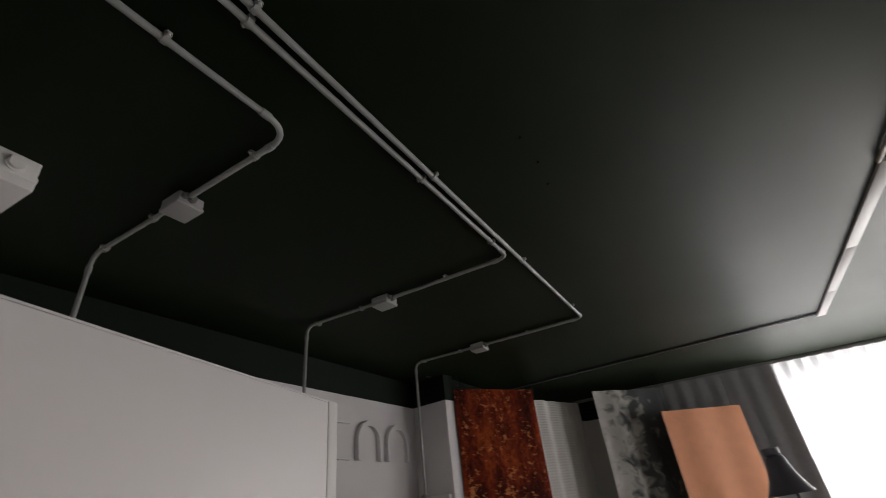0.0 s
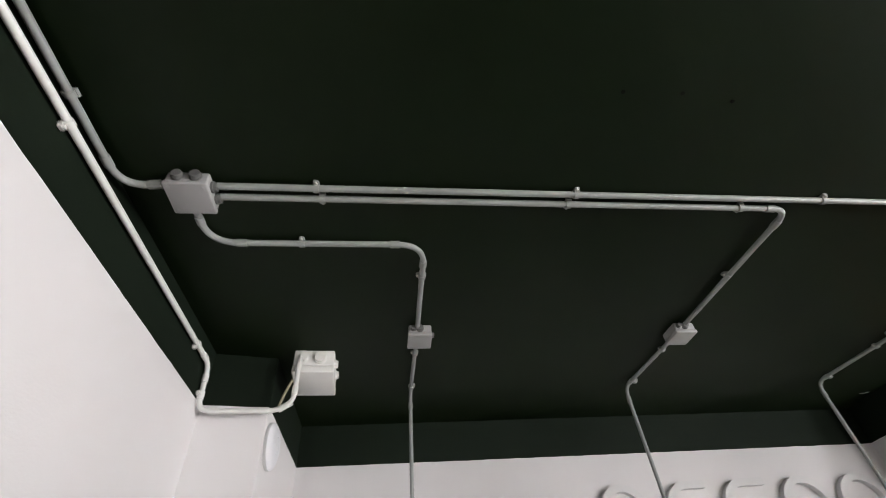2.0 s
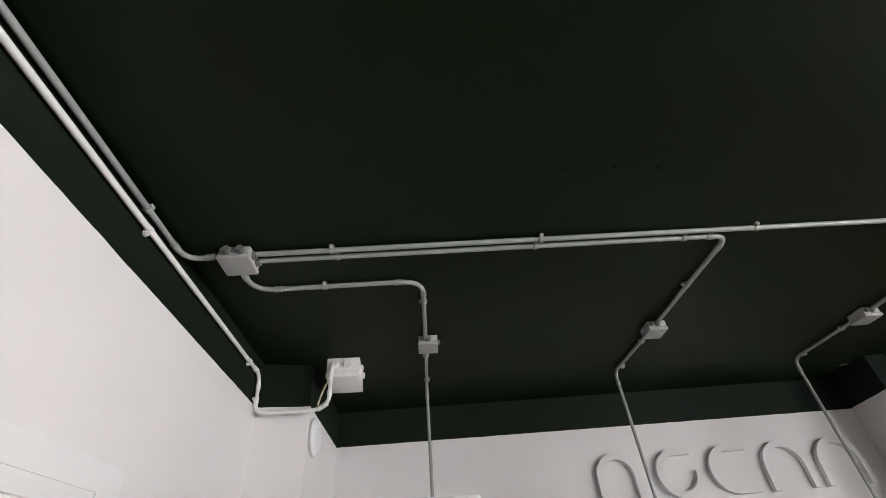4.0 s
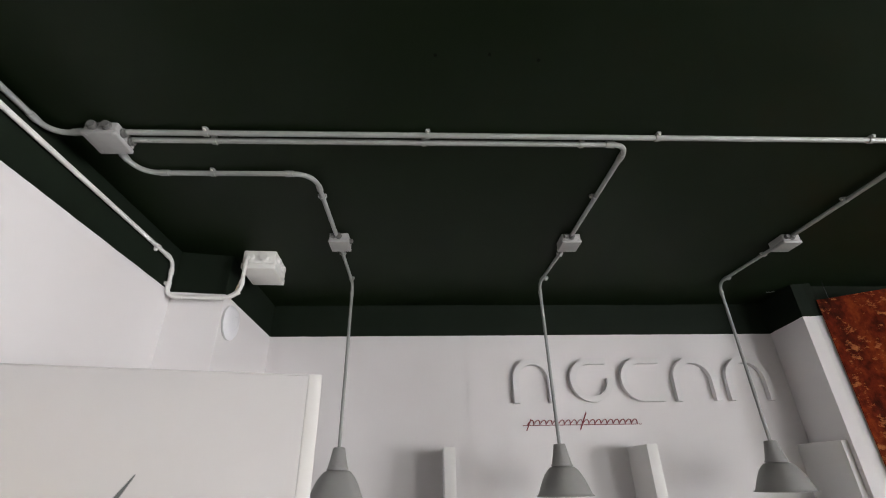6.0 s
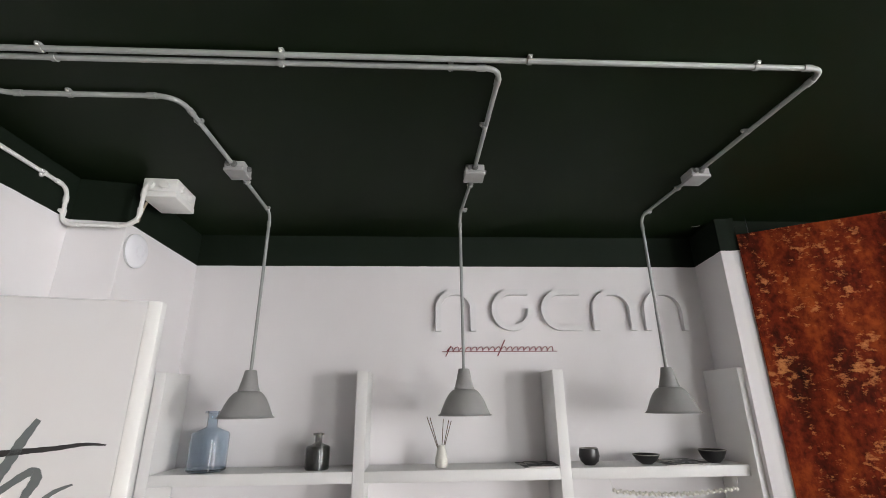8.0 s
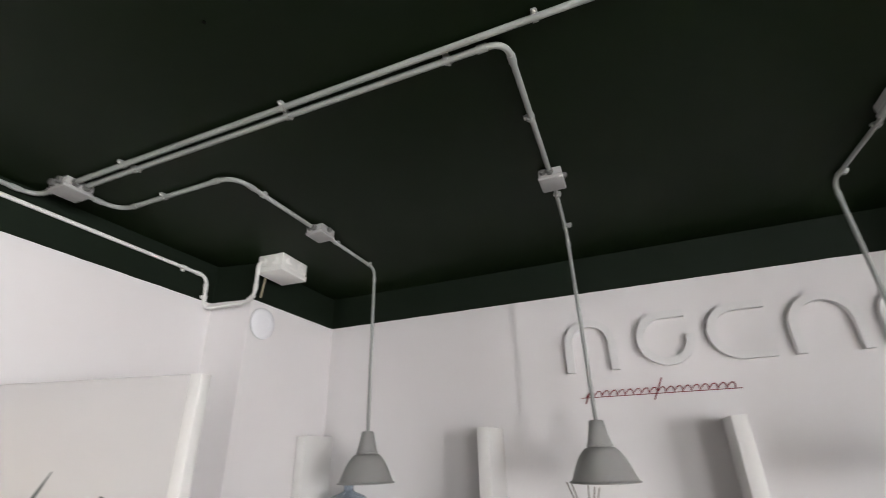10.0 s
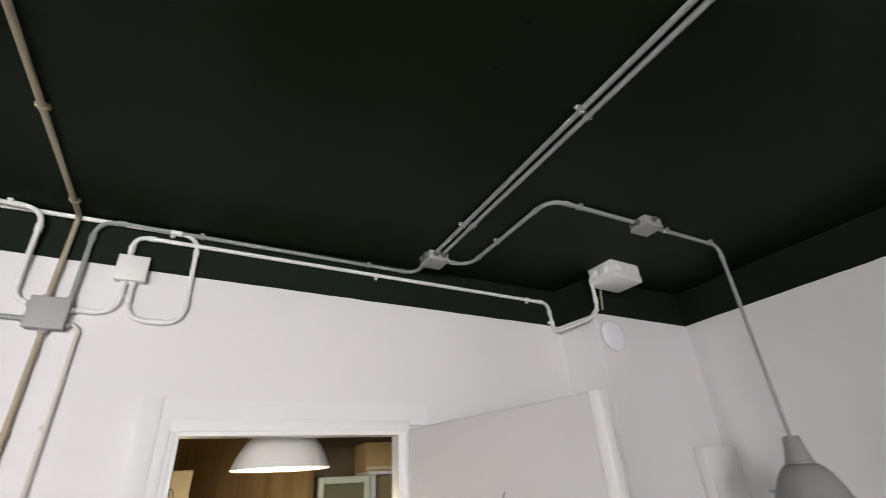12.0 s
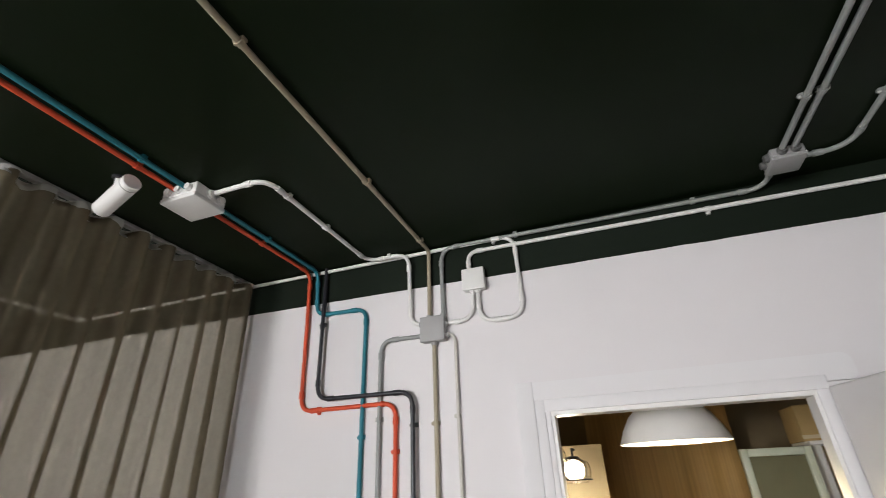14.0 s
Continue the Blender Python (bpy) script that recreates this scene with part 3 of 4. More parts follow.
brush([(0.664, 1.737), (0.641, 1.688), (0.630, 1.655), (0.607, 1.601), (0.587, 1.547), (0.556, 1.462)], (0.012, 0.022, 0.022, 0.024, 0.024, 0.016), M_INK, "brush_stroke")
brush([(0.589, 1.550), (0.631, 1.592), (0.675, 1.624), (0.688, 1.608), (0.675, 1.575), (0.677, 1.556), (0.700, 1.556), (0.729, 1.579), (0.763, 1.593)], (0.014, 0.015, 0.018, 0.022, 0.018, 0.014, 0.012, 0.010, 0.004), M_INK, "brush_stroke")
brush([(0.551, 1.628), (0.521, 1.619), (0.494, 1.598), (0.502, 1.583), (0.533, 1.583), (0.550, 1.575), (0.531, 1.554), (0.494, 1.542), (0.451, 1.529)], (0.010, 0.014, 0.014, 0.013, 0.013, 0.016, 0.016, 0.014, 0.008), M_INK, "brush_stroke")
brush([(0.533, 1.583), (0.569, 1.593), (0.591, 1.600)], (0.010, 0.010, 0.008), M_INK, "brush_stroke")
brush([(0.494, 1.798), (0.454, 1.728), (0.416, 1.670), (0.363, 1.585), (0.317, 1.493)], (0.002, 0.014, 0.020, 0.022, 0.020), M_INK, "brush_stroke")
brush([(0.276, 1.624), (0.379, 1.639), (0.473, 1.651), (0.543, 1.659), (0.626, 1.666), (0.708, 1.672), (0.770, 1.679), (0.814, 1.676)], (0.026, 0.024, 0.022, 0.017, 0.013, 0.011, 0.008, 0.003), M_INKB, "brush_slash")

# ---- raised shapes on the niche wall ----
RZ0, RZ1, RW = 2.160, 2.412, 0.034


def relief(centre_line):
    pts = centre_line
    ob = obj("relief_shape", ribbon(pts, [RW] * len(pts), 0.033), M_RELIEF, pose(-2.0685, 0, 0, 0, 0, 90), smooth_angle=50)
    tagged(ob, "white raised foam shape fixed to the niche wall", "wall decoration", "raised wall shapes")


def arch(y0, y1):
    a, b, h = y0 + RW / 2, y1 - RW / 2, RZ1 - RW / 2
    r, c = (b - a) / 2, (a + b) / 2
    top = [(c - r * math.cos(t), h - r + r * math.sin(t)) for t in np.linspace(0, math.pi, 19)]
    relief([(a, RZ0)] + top + [(b, RZ0)])


def open_ring(y0, y1, hook):
    r = (RZ1 - RZ0 - RW) / 2
    c, m = y0 + RW / 2 + r, (RZ0 + RZ1) / 2
    arc = [(c + r * math.cos(t), m + r * math.sin(t)) for t in np.linspace(math.pi / 2, 1.5 * math.pi, 21)]
    end = [(c + r * math.cos(t), m + r * math.sin(t)) for t in np.linspace(1.5 * math.pi, 2.02 * math.pi, 10)][1:] if hook else [(y1, m - r)]
    relief([(y1, m + r)] + arc + end)


arch(1.541, 1.782)
open_ring(1.878, 2.102, True)
open_ring(2.180, 2.424, False)
arch(2.494, 2.757)
arch(2.812, 3.081)

sign = obj("wall_sign", box(1.580, 2.262, 0, 0.004, 2.0405, 2.0440, 0.001), M_WINE, pose(-2.0975, 0, 0, 0, 0, 90))
tagged(sign, "thin wine red strip sign below raised wall shapes", "wall decoration")
wave = [(1.606 + 0.63 * t + 0.4 * h, 2.0425 + h) for t in np.linspace(0, 1, 163) for h in (0.027 * abs(math.sin(math.pi * 18 * t)) ** 0.6,)]
part("sign_wave", ribbon(wave, [0.0046] * len(wave), 0.004), M_WINE, sign)
for y, z0, z1 in ((1.600, 2.015, 2.075), (1.905, 2.015, 2.110)):
    part("sign_slant", ribbon([(y, z0), (y + (z1 - z0) * 0.5, z1)], [0.006, 0.006], 0.004), M_WINE, sign)

# ---- ceiling conduits ----
PZ, R = CEIL - 0.0128, 0.0088
GL = "grey plastic conduit pipe clipped to the dark ceiling"
Y, X = (0, 1, 0), (1, 0, 0)
LY = (0.638, 1.688, 2.712)
LX = -1.712
P1, P2 = -0.505, -0.540


DY = (0.632, 1.666, 2.694)
BY = (0.640, 1.697, 2.722)


def drops(i):
    return [(LX, DY[i], PZ), (LX, (0.630, 1.668, 2.700)[i], 1.91)]


conduit([(P1, 0.11, PZ), (P1, BY[2], PZ), (-1.165, LY[2], PZ)], R, 0.05, M_GREY, GL,
        [((P1, y, PZ), Y, UP) for y in (0.350, 1.037, 1.778, 2.492)] + [((-0.86, LY[2], PZ), X, UP)])
conduit([(P2, 0.11, PZ), (P2, BY[1], PZ), (-1.165, LY[1], PZ)], R, 0.05, M_GREY, GL,
        [((P2, y, PZ), (0, -1, 0), UP) for y in (0.362, 1.025, 1.540)] + [((-0.85, LY[1], PZ), X, UP)])
conduit([(-0.570, 0.035, PZ), (-0.712, 0.035, PZ), (-0.712, LY[0], PZ), (-1.165, LY[0], PZ)], R, 0.075, M_GREY, GL,
        [((-0.712, 0.287, PZ), Y, UP), ((-0.86, LY[0], PZ), X, UP)])
for i, y in enumerate(LY):
    conduit([(-1.255, y, PZ), *drops(i)], R * 0.92, 0.05, M_GREY, "grey conduit that drops from the ceiling to a lamp",
            [((x, y, PZ), X, UP) for x in (-1.35, -1.645)], "pendant drops")
    junction_box(pose(-1.210, y + (0.010 if i == 0 else 0.0), CEIL, 180, 0, 0), 0.094, 0.084, 0.046, M_GREYBOX, "small grey square junction box on the dark ceiling",
                 [("+x", 0.0, 0.014), ("+x", 0.024, 0.011), ("-x", 0.0, 0.014), ("-y", 0.0, 0.012)], grommet=M_GROM)
junction_box(pose(-0.522, 0.050, CEIL, 180, 0, 0), 0.096, 0.098, 0.045, M_GREYBOX, "grey junction box joining three ceiling conduits",
             [("-y", 0.016, 0.015), ("-y", -0.022, 0.015), ("+x", -0.02, 0.015), ("+x", 0.022, 0.015), ("-x", 0.02, 0.015), ("+y", 0.02, 0.015)], grommet=M_GROM)
WY = -0.1085
conduit([(-0.500, 0.005, PZ), (-0.500, WY + 0.004, 2.731), (0.757, WY + 0.004, 2.745), (0.757, WY + 0.004, 2.43)], R, 0.062, M_GREY, "grey conduit along the edge of the ceiling",
        [((x, WY + 0.004, z), X, UP) for x, z in ((-0.260, 2.7335), (0.420, 2.741))])

# ---- white conduits along the door wall ----
WL = "white plastic conduit pipe on the wall edge"
PY = WY + 0.002
conduit([(3.042, 1.9, PZ), (3.042, PY, PZ), (0.430, PY, 2.742), (0.424, PY, 2.386), (0.602, PY, 2.386), (0.602, PY, 2.53)], R, 0.062, M_WHITE, WL,
        [((x, PY, 2.742), X, SOUTH) for x in (0.520, 1.440)] + [((3.042, 1.0, PZ), Y, UP)])
conduit([(0.634, PY, 2.60), (0.634, PY, 2.703), (-0.30, PY, 2.690), (-1.282, PY, 2.679), (-1.296, PY, 2.512), (-1.320, 0.150, 2.516), (-1.315, 0.202, 2.545), (-1.312, 0.203, 2.722), (-1.345, 0.205, 2.724)], R, 0.042, M_WHITE, WL,
        [((x, PY, z), X, SOUTH) for x, z in ((0.430, 2.700), (-0.300, 2.690), (-1.145, 2.6815))] + [((-1.291, PY, 2.57), (0, 0, 1), SOUTH)])
conduit([(0.627, PY, 2.535), (0.627, PY, 2.402), (0.74, PY, 2.402)], R * 0.95, 0.06, M_WHITE, WL, (), sleeves=True)
conduit([(1.345, 0.618, PZ), (1.112, 0.618, PZ), (1.112, -0.086, PZ), (0.905, -0.086, PZ - 0.003), (0.905, PY, 2.412), (0.85, PY, 2.412)], R, 0.06, M_WHITE, "white conduit from a ceiling box to the wall box",
        [((1.112, 0.258, PZ), Y, UP), ((1.112, 0.5, PZ), Y, UP), ((1.0, -0.086, PZ), X, UP)])
junction_box(pose(0.614, -0.12, 2.568, -90, 0, 0), 0.092, 0.092, 0.040, M_WHITE, "small white junction box on the white wall", [("+y", 0.012, 0.013), ("+y", -0.012, 0.013), ("-y", 0.018, 0.013)])
junction_box(pose(0.800, -0.12, 2.380, -90, 0, 0), 0.102, 0.102, 0.042, M_GREYBOX, "grey junction box where the wall conduits meet",
             [("-y", 0.02, 0.015), ("-y", -0.04, 0.013), ("+y", 0.0, 0.015), ("-x", -0.02, 0.014), ("-x", 0.03, 0.012), ("+x", -0.03, 0.013), ("+x", 0.02, 0.015)])
junction_box(pose(1.412, 0.622, CEIL, 180, 0, 0), 0.150, 0.130, 0.058, M_WHITE, "large white junction box on the dark ceiling",
             [("-x", -0.005, 0.017), ("-x", 0.040, 0.015), ("-y", 0.045, 0.015), ("-y", 0.0, 0.015), ("-y", -0.045, 0.015), ("+x", 0.0, 0.017)])
junction_box(pose(-1.437, 0.245, CEIL, 180, 0, 3), 0.200, 0.150, 0.094, M_WHITE, "white plastic box on the ceiling beside the pier",
             [("+x", 0.038, 0.018), ("+x", -0.022, 0.024), ("-y", 0.05, 0.018), ("-y", -0.04, 0.018)])

# ---- coloured conduits ----
CW = WY
conduit([(1.432, 2.4, PZ), (1.432, CW + 0.012, PZ), (1.420, CW, 2.108), (0.972, CW, 2.108), (0.972, CW, 0.0)], R, 0.055, M_RED, "red plastic conduit down the wall",
        [((1.432, y, PZ), Y, UP) for y in (0.83, 0.25, 1.5)] + [((1.33, CW, 2.108), X, SOUTH), ((0.972, CW, 1.93), (0, 0, 1), SOUTH), ((0.972, CW, 1.2), (0, 0, 1), SOUTH)], "coloured conduits")
conduit([(1.388, 2.4, PZ), (1.388, CW + 0.012, PZ), (1.384, CW, 2.530), (1.122, CW, 2.524), (1.122, CW, 0.0)], R, 0.05, M_TEAL, "teal plastic conduit down the wall",
        [((1.388, y, PZ), Y, UP) for y in (0.85, 0.27, 1.5)] + [((1.122, CW, 1.99), (0, 0, 1), SOUTH)], "coloured conduits")
conduit([(1.346, CW + 0.006, CEIL - 0.001), (1.342, CW + 0.006, 2.600), (1.336, CW + 0.016, 2.520), (1.332, CW + 0.016, 2.148), (0.893, CW + 0.016, 2.142), (0.893, CW + 0.002, 0.0)], R, 0.055, M_BLACK, "black plastic conduit down the wall",
        [((1.335, CW + 0.014, 2.475), (0, 0, 1), SOUTH), ((0.893, CW + 0.002, 2.02), (0, 0, 1), SOUTH)], "coloured conduits")
conduit([(0.86, CW, 2.362), (1.044, CW, 2.366), (1.044, CW, 0.0)], R, 0.055, M_GREY, "grey conduit from the wall box to the floor",
        [((1.044, CW, 2.05), (0, 0, 1), SOUTH)])
conduit([(0.812, 1.97, PZ), (0.814, CW + 0.006, PZ), (0.818, CW + 0.004, 2.44)], R, 0.03, M_TAN, "tan conduit pipe across the dark ceiling",
        [((0.812, y, PZ), Y, UP) for y in (0.468, 1.07, 1.65, 0.0)], sleeves=False)
conduit([(0.802, CW, 2.33), (0.806, CW, 0.0)], R, 0.03, M_TAN, "tan conduit down the white wall", [((0.804, CW, 2.02), (0, 0, 1), SOUTH)])
conduit([(0.745, CW, 2.358), (0.712, CW, 2.352), (0.718, CW, 0.0)], R * 0.75, 0.03, M_BEIGE, "thin beige conduit down the white wall", [((0.716, CW, 2.04), (0, 0, 1), SOUTH)], sleeves=False)

# flat cable trunking near the window
trunk = empty("cable_trunking")
tagged(trunk, "flat white cable trunking on the dark ceiling", "trunking")
for y0, y1 in ((1.98, 2.80), (2.803, 3.50), (3.503, 4.06)):
    part("channel", box(0.818, 0.870, y0, y1, CEIL - 0.016, CEIL - 0.0005, 0.002), M_TRUNK, trunk)
for i, y in enumerate((4.005, 4.045)):
    conduit([(0.815, y - 0.03, CEIL - 0.007), (-1.60, y + 0.11, CEIL - 0.007)], 0.0055, 0.02, M_DKLAMP if i else M_BLACK, "thin cable pipe along the dark ceiling",
            [((x, y - 0.03 + (0.815 - x) * 0.058, CEIL - 0.007), X, UP) for x in (0.2, -0.6)], sleeves=False)
for x, y in ((-0.208, 1.055), (-0.204, 1.196), (-0.218, 1.327)):
    b = bmesh.new()
    bmesh.ops.create_cone(b, cap_ends=True, segments=10, radius1=0.005, radius2=0.003, depth=0.004, matrix=Matrix.Translation((x, y, CEIL - 0.0022)))
    tagged(obj("wall_plug", b, M_PLUG), "dark screw plug in the dark ceiling", "screw plug", "screw plugs")

tagged(obj("cable_end", tube(bmesh.new(), [Vector((-1.885, 3.095, CEIL - 0.003)), Vector((-1.876, 3.115, CEIL - 0.006)), Vector((-1.867, 3.136, CEIL - 0.003))], 0.0025, 8), M_RAIL), "short pale cable end on the dark ceiling", "cable")

# ---- pier details ----
disc = empty("wall_disc", pose(-1.484, 0.1035, 2.452, -90, 0, 0))
tagged(disc, "round white plastic disc on the pier", "wall sensor")
# the disc's shaded edge, put in as a grey ring behind the cover
part("shade_ring", lathe([(0, 0), (0.080, 0), (0.0815, 0.002), (0.0815, 0.010), (0.079, 0.011), (0, 0.011)], 48), M_RINGSHADE, disc, "grey ring standing in for the disc's shaded edge")
part("cover", lathe([(0, 0.030), (0.028, 0.030), (0.0285, 0.028), (0.031, 0.028), (0.0315, 0.030), (0.055, 0.029), (0.070, 0.024), (0.079, 0.016), (0.081, 0.0112), (0, 0.0112)], 48), M_DISC, disc)
line = [Vector(p) for p in curve_points([(-1.400, 0.175, 2.685), (-1.42, 0.145, 2.63), (-1.432, 0.126, 2.575)], 6)]
tagged(obj("loose_cable", tube(bmesh.new(), line, 0.005, 8), M_TAN), "short brown cable entering the wall below the box", "cable")


# ---- pendant lamps ----
def pendant(x, y):
    lamp = empty("pendant_lamp", pose(x, y, 0))
    tagged(lamp, "matt grey metal dome pendant lamp on a conduit drop", "lamp", "pendant lamps")
    part("neck", lathe([(0, 1.920), (0.024, 1.920), (0.028, 1.916), (0.035, 1.880), (0.045, 1.838), (0.046, 1.834), (0, 1.834)], 36), M_LAMP, lamp)
    part("collar", lathe([(0, 1.8338), (0.047, 1.8338), (0.049, 1.831), (0.049, 1.824), (0, 1.824)], 36), M_LAMP, lamp)
    prof = [(0.044, 1.8238), (0.057, 1.820), (0.070, 1.808), (0.084, 1.790), (0.098, 1.764), (0.110, 1.736), (0.119, 1.713), (0.124, 1.707), (0.130, 1.705), (0.130, 1.702)]
    inner = [(r - 0.004, z - 0.002) for r, z in prof[::-1]]
    part("shade", lathe(prof + [(0.1265, 1.701)], 48), M_LAMP, lamp)
    part("shade_lining", lathe([(0.1264, 1.7015)] + inner[1:], 48), M_LAMPIN, lamp, "white painted inside of the shade")
    part("bulb", lathe([(0, 1.716), (0.018, 1.720), (0.028, 1.736), (0.026, 1.756), (0.014, 1.778), (0.013, 1.823), (0, 1.823)], 20), M_CREAM, lamp, "unlit white bulb")
    return lamp


pl = pendant(LX, 0.630)
for y in (1.668, 2.700):
    copy_thing(pl, pose(LX, y, 0))

# ceiling spotlight by the curtain
spot = empty("ceiling_spotlight", pose(0, 0, 0))
tagged(spot, "white cylindrical spotlight aimed at the curtain", "spotlight")
a, b = Vector((1.455, 0.815, 2.704)), Vector((1.628, 0.778, 2.664))
m = (b - a).to_track_quat("Z", "Y").to_matrix().to_4x4()
m.translation = a
L = (b - a).length
part("body", lathe([(0, 0), (0.026, 0), (0.029, 0.003), (0.029, L - 0.002), (0.027, L), (0.024, L), (0.023, L - 0.02), (0, L - 0.02)], 36), M_WHITE, spot, m=m)
part("ring", lathe([(0.0291, 0.018), (0.0297, 0.019), (0.0297, 0.021), (0.0291, 0.022)], 36), M_TRUNK, spot, m=m)
part("stem", tube(bmesh.new(), [Vector((1.556, 0.799, 2.69)), Vector((1.556, 0.799, CEIL))], 0.009), M_WHITE, spot)
part("base_plate", lathe([(0, CEIL - 0.008), (0.018, CEIL - 0.008), (0.02, CEIL - 0.006), (0.02, CEIL), (0, CEIL)], 30), M_BLACK, spot, m=pose(1.556, 0.799, 0))

# ---- curtains ----
cur = empty("voile_curtain", pose(1.800, -0.095, 0, 0, 0, 90))
tagged(cur, "grey brown see-through voile curtain in even pleats", "curtain")
part("cloth", pleated(1.16, 0.02, 2.742, 10, 0.044, 7, 0.3, 26, 14, 0.9, -0.20), M_VOILE, cur)
part("header_tape", pleated(1.16, 2.715, 2.743, 10, 0.044, 7, 0.0, 26, 2, 0.9, -0.20), M_TRUNK, cur, m=pose(0, 0.003, 0))
rail = obj("curtain_rail", box(1.785, 1.815, -0.117, 1.15, CEIL - 0.016, CEIL - 0.0005, 0.002), M_RAIL)
tagged(rail, "grey curtain track screwed to the dark ceiling", "curtain rail")

rail = obj("curtain_rail", box(-1.75, 2.86, 5.44, 5.47, CEIL - 0.03, CEIL - 0.0005, 0.002), M_RAIL)
tagged(rail, "grey curtain track along the window wall", "curtain rail")
sh = empty("sheer_curtain", pose(0.42, 5.455, 0))
tagged(sh, "bright white sheer curtain over the window", "curtain")
part("cloth", pleated(1.57, 0.05, 2.735, 13, 0.024, 3, 0.8, 12, 8, 0.7), M_SHEER, sh)
dk = empty("dark_curtain", pose(-1.15, 5.40, 0))
tagged(dk, "dark grey curtain gathered beside the window", "curtain")
part("cloth", pleated(1.70, 0.05, 2.728, 11, 0.006, 9, 1.3, 12, 8), M_DKCURT, dk)


# ---- cloth samples on hangers ----
def sample(name, x0, y0, x1, y1, z0, z1, folds, depth, material, label, seed, cords=True, lean=0.0):
    w = math.hypot(x1 - x0, y1 - y0)
    top = empty(name, pose(x0, y0, 0, 0, 0, math.degrees(math.atan2(y1 - y0, x1 - x0))))
    tagged(top, label, "cloth sample", "cloth samples")
    bm = pleated(w, z0, z1, folds, depth, seed, 1.3, 16, 16)
    for v in bm.verts:
        v.co.x += lean * (z1 - v.co.z) * max(0.0, 1 - v.co.x / w)
    part("cloth", bm, material, top)
    part("hanger_bar", tube(bmesh.new(), [Vector((0.01, 0.022, z1 - 0.014)), Vector((w - 0.01, 0.022, z1 - 0.014))], 0.008), M_BLACK, top)
    if cords:
        for x in (0.06, w - 0.06):
            part("hook", tube(bmesh.new(), [Vector((x, 0.022, z1 - 0.014)), Vector((x, 0.022, CEIL))], 0.0018, 8), M_BLACK, top)
    return top


sample("rust_cloth", -1.738, 3.250, -1.320, 3.886, 0.35, 2.652, 2, 0.006, M_REDCLOTH, "rust red velvet cloth sample with paler flecks", 1)
sample("pale_cloth", -1.43, 4.16, -1.20, 4.84, 0.35, 2.625, 4, 0.02, M_PALECLOTH, "pale grey cloth sample hanging straight", 2)
sample("floral_cloth", -0.97, 4.55, -0.42, 5.16, 0.35, 2.66, 3, 0.02, M_FLORAL, "pale cloth sample with dark floral print", 3)
sample("orange_cloth", -0.457, 4.774, 0.171, 5.278, 0.6, 2.405, 2, 0.010, M_ORANGE, "plain orange cloth sample over a dark curtain", 4)

# floor lamp near the window
fl = empty("floor_lamp", pose(0.195, 3.4, 0))
tagged(fl, "dark grey floor lamp with a bell-shaped shade", "lamp")
part("base", lathe([(0, 0), (0.14, 0), (0.14, 0.012), (0.13, 0.02), (0, 0.02)], 36), M_BLACK, fl)
part("pole", tube(bmesh.new(), [Vector((0.03, 0.07, 0.02)), Vector((0.03, 0.07, 1.80)), Vector((0.005, 0.015, 1.90))], 0.009), M_BLACK, fl)
sm = pose(0.0, 0.0, 1.712, 0, -4, 0)
bell = [(0.044, 0.186), (0.050, 0.178), (0.056, 0.150), (0.066, 0.110), (0.080, 0.070), (0.098, 0.032), (0.115, 0.004), (0.116, 0.0)]
part("shade", lathe(bell + [(r - 0.003, z) for r, z in bell[::-1]], 44), M_DKLAMP, fl, m=sm)
part("shade_cap", lathe([(0, 0.232), (0.040, 0.232), (0.044, 0.228), (0.044, 0.198), (0.040, 0.194), (0.044, 0.188), (0, 0.186)], 32), M_DKLAMP, fl, m=sm)

# ---- shelf unit in the niche ----
SF, SB = -1.851, -2.099
shelf = empty("shelf_unit")
tagged(shelf, "white box shelf unit fitted in the niche", "shelf")
for y0, y1, front in ((0.106, 0.160, SF), (1.124, 1.180, SF), (2.152, 2.208, SF), (3.128, 3.180, -1.797)):
    part("upright", box(SB, front, y0, y1, 0, 1.922, 0.002), M_SHELF, shelf)
for z in (1.446, 0.976, 0.506):
    for y0, y1 in ((0.1605, 1.1225), (1.1805, 2.1515), (2.2085, 3.1275)):
        part("shelf_board", box(SB, SF + 0.001, y0, y1, z - 0.052, z, 0.002), M_SHELF, shelf)
ST = 1.4465


def on_shelf(name, prof, y, x, material, label, category, seg=40):
    ob = obj(name, lathe(prof, seg), material, pose(x, y, ST))
    tagged(ob, label, category)
    # dark cup and bowls: the highlight along the rim is a pale ring
    if material is M_DKCERAMIC:
        outer = max(prof, key=lambda p: (p[1], p[0]))
        r, z = outer[0] - 0.0025, outer[1]
        part("rim", lathe([(r + 0.0029 * math.cos(a), z + 0.0022 * math.sin(a)) for a in (math.pi * k / 4 for k in range(9))], seg), M_RIMLIGHT, ob, "pale ring painted as the rim's highlight")
    return ob


def bottle(r, h, neck, lip, body):
    outer = [(0, 0), (r * 0.9, 0), (r, 0.008), (r, body * 0.92), (r * 0.98, body * 0.97), (r * 0.90, body * 1.02), (neck * 1.35, body * 1.13), (neck * 1.05, body * 1.16), (neck, body * 1.20), (neck, h - 0.012), (lip, h - 0.010), (lip, h - 0.001), (lip - 0.002, h)]
    inner = [(max(0.0, rr - 0.004), z + (0.006 if z < body * 0.5 else 0)) for rr, z in outer[1:-3]]
    return outer + [(neck - 0.004, h)] + inner[::-1] + [(0, 0.008)]


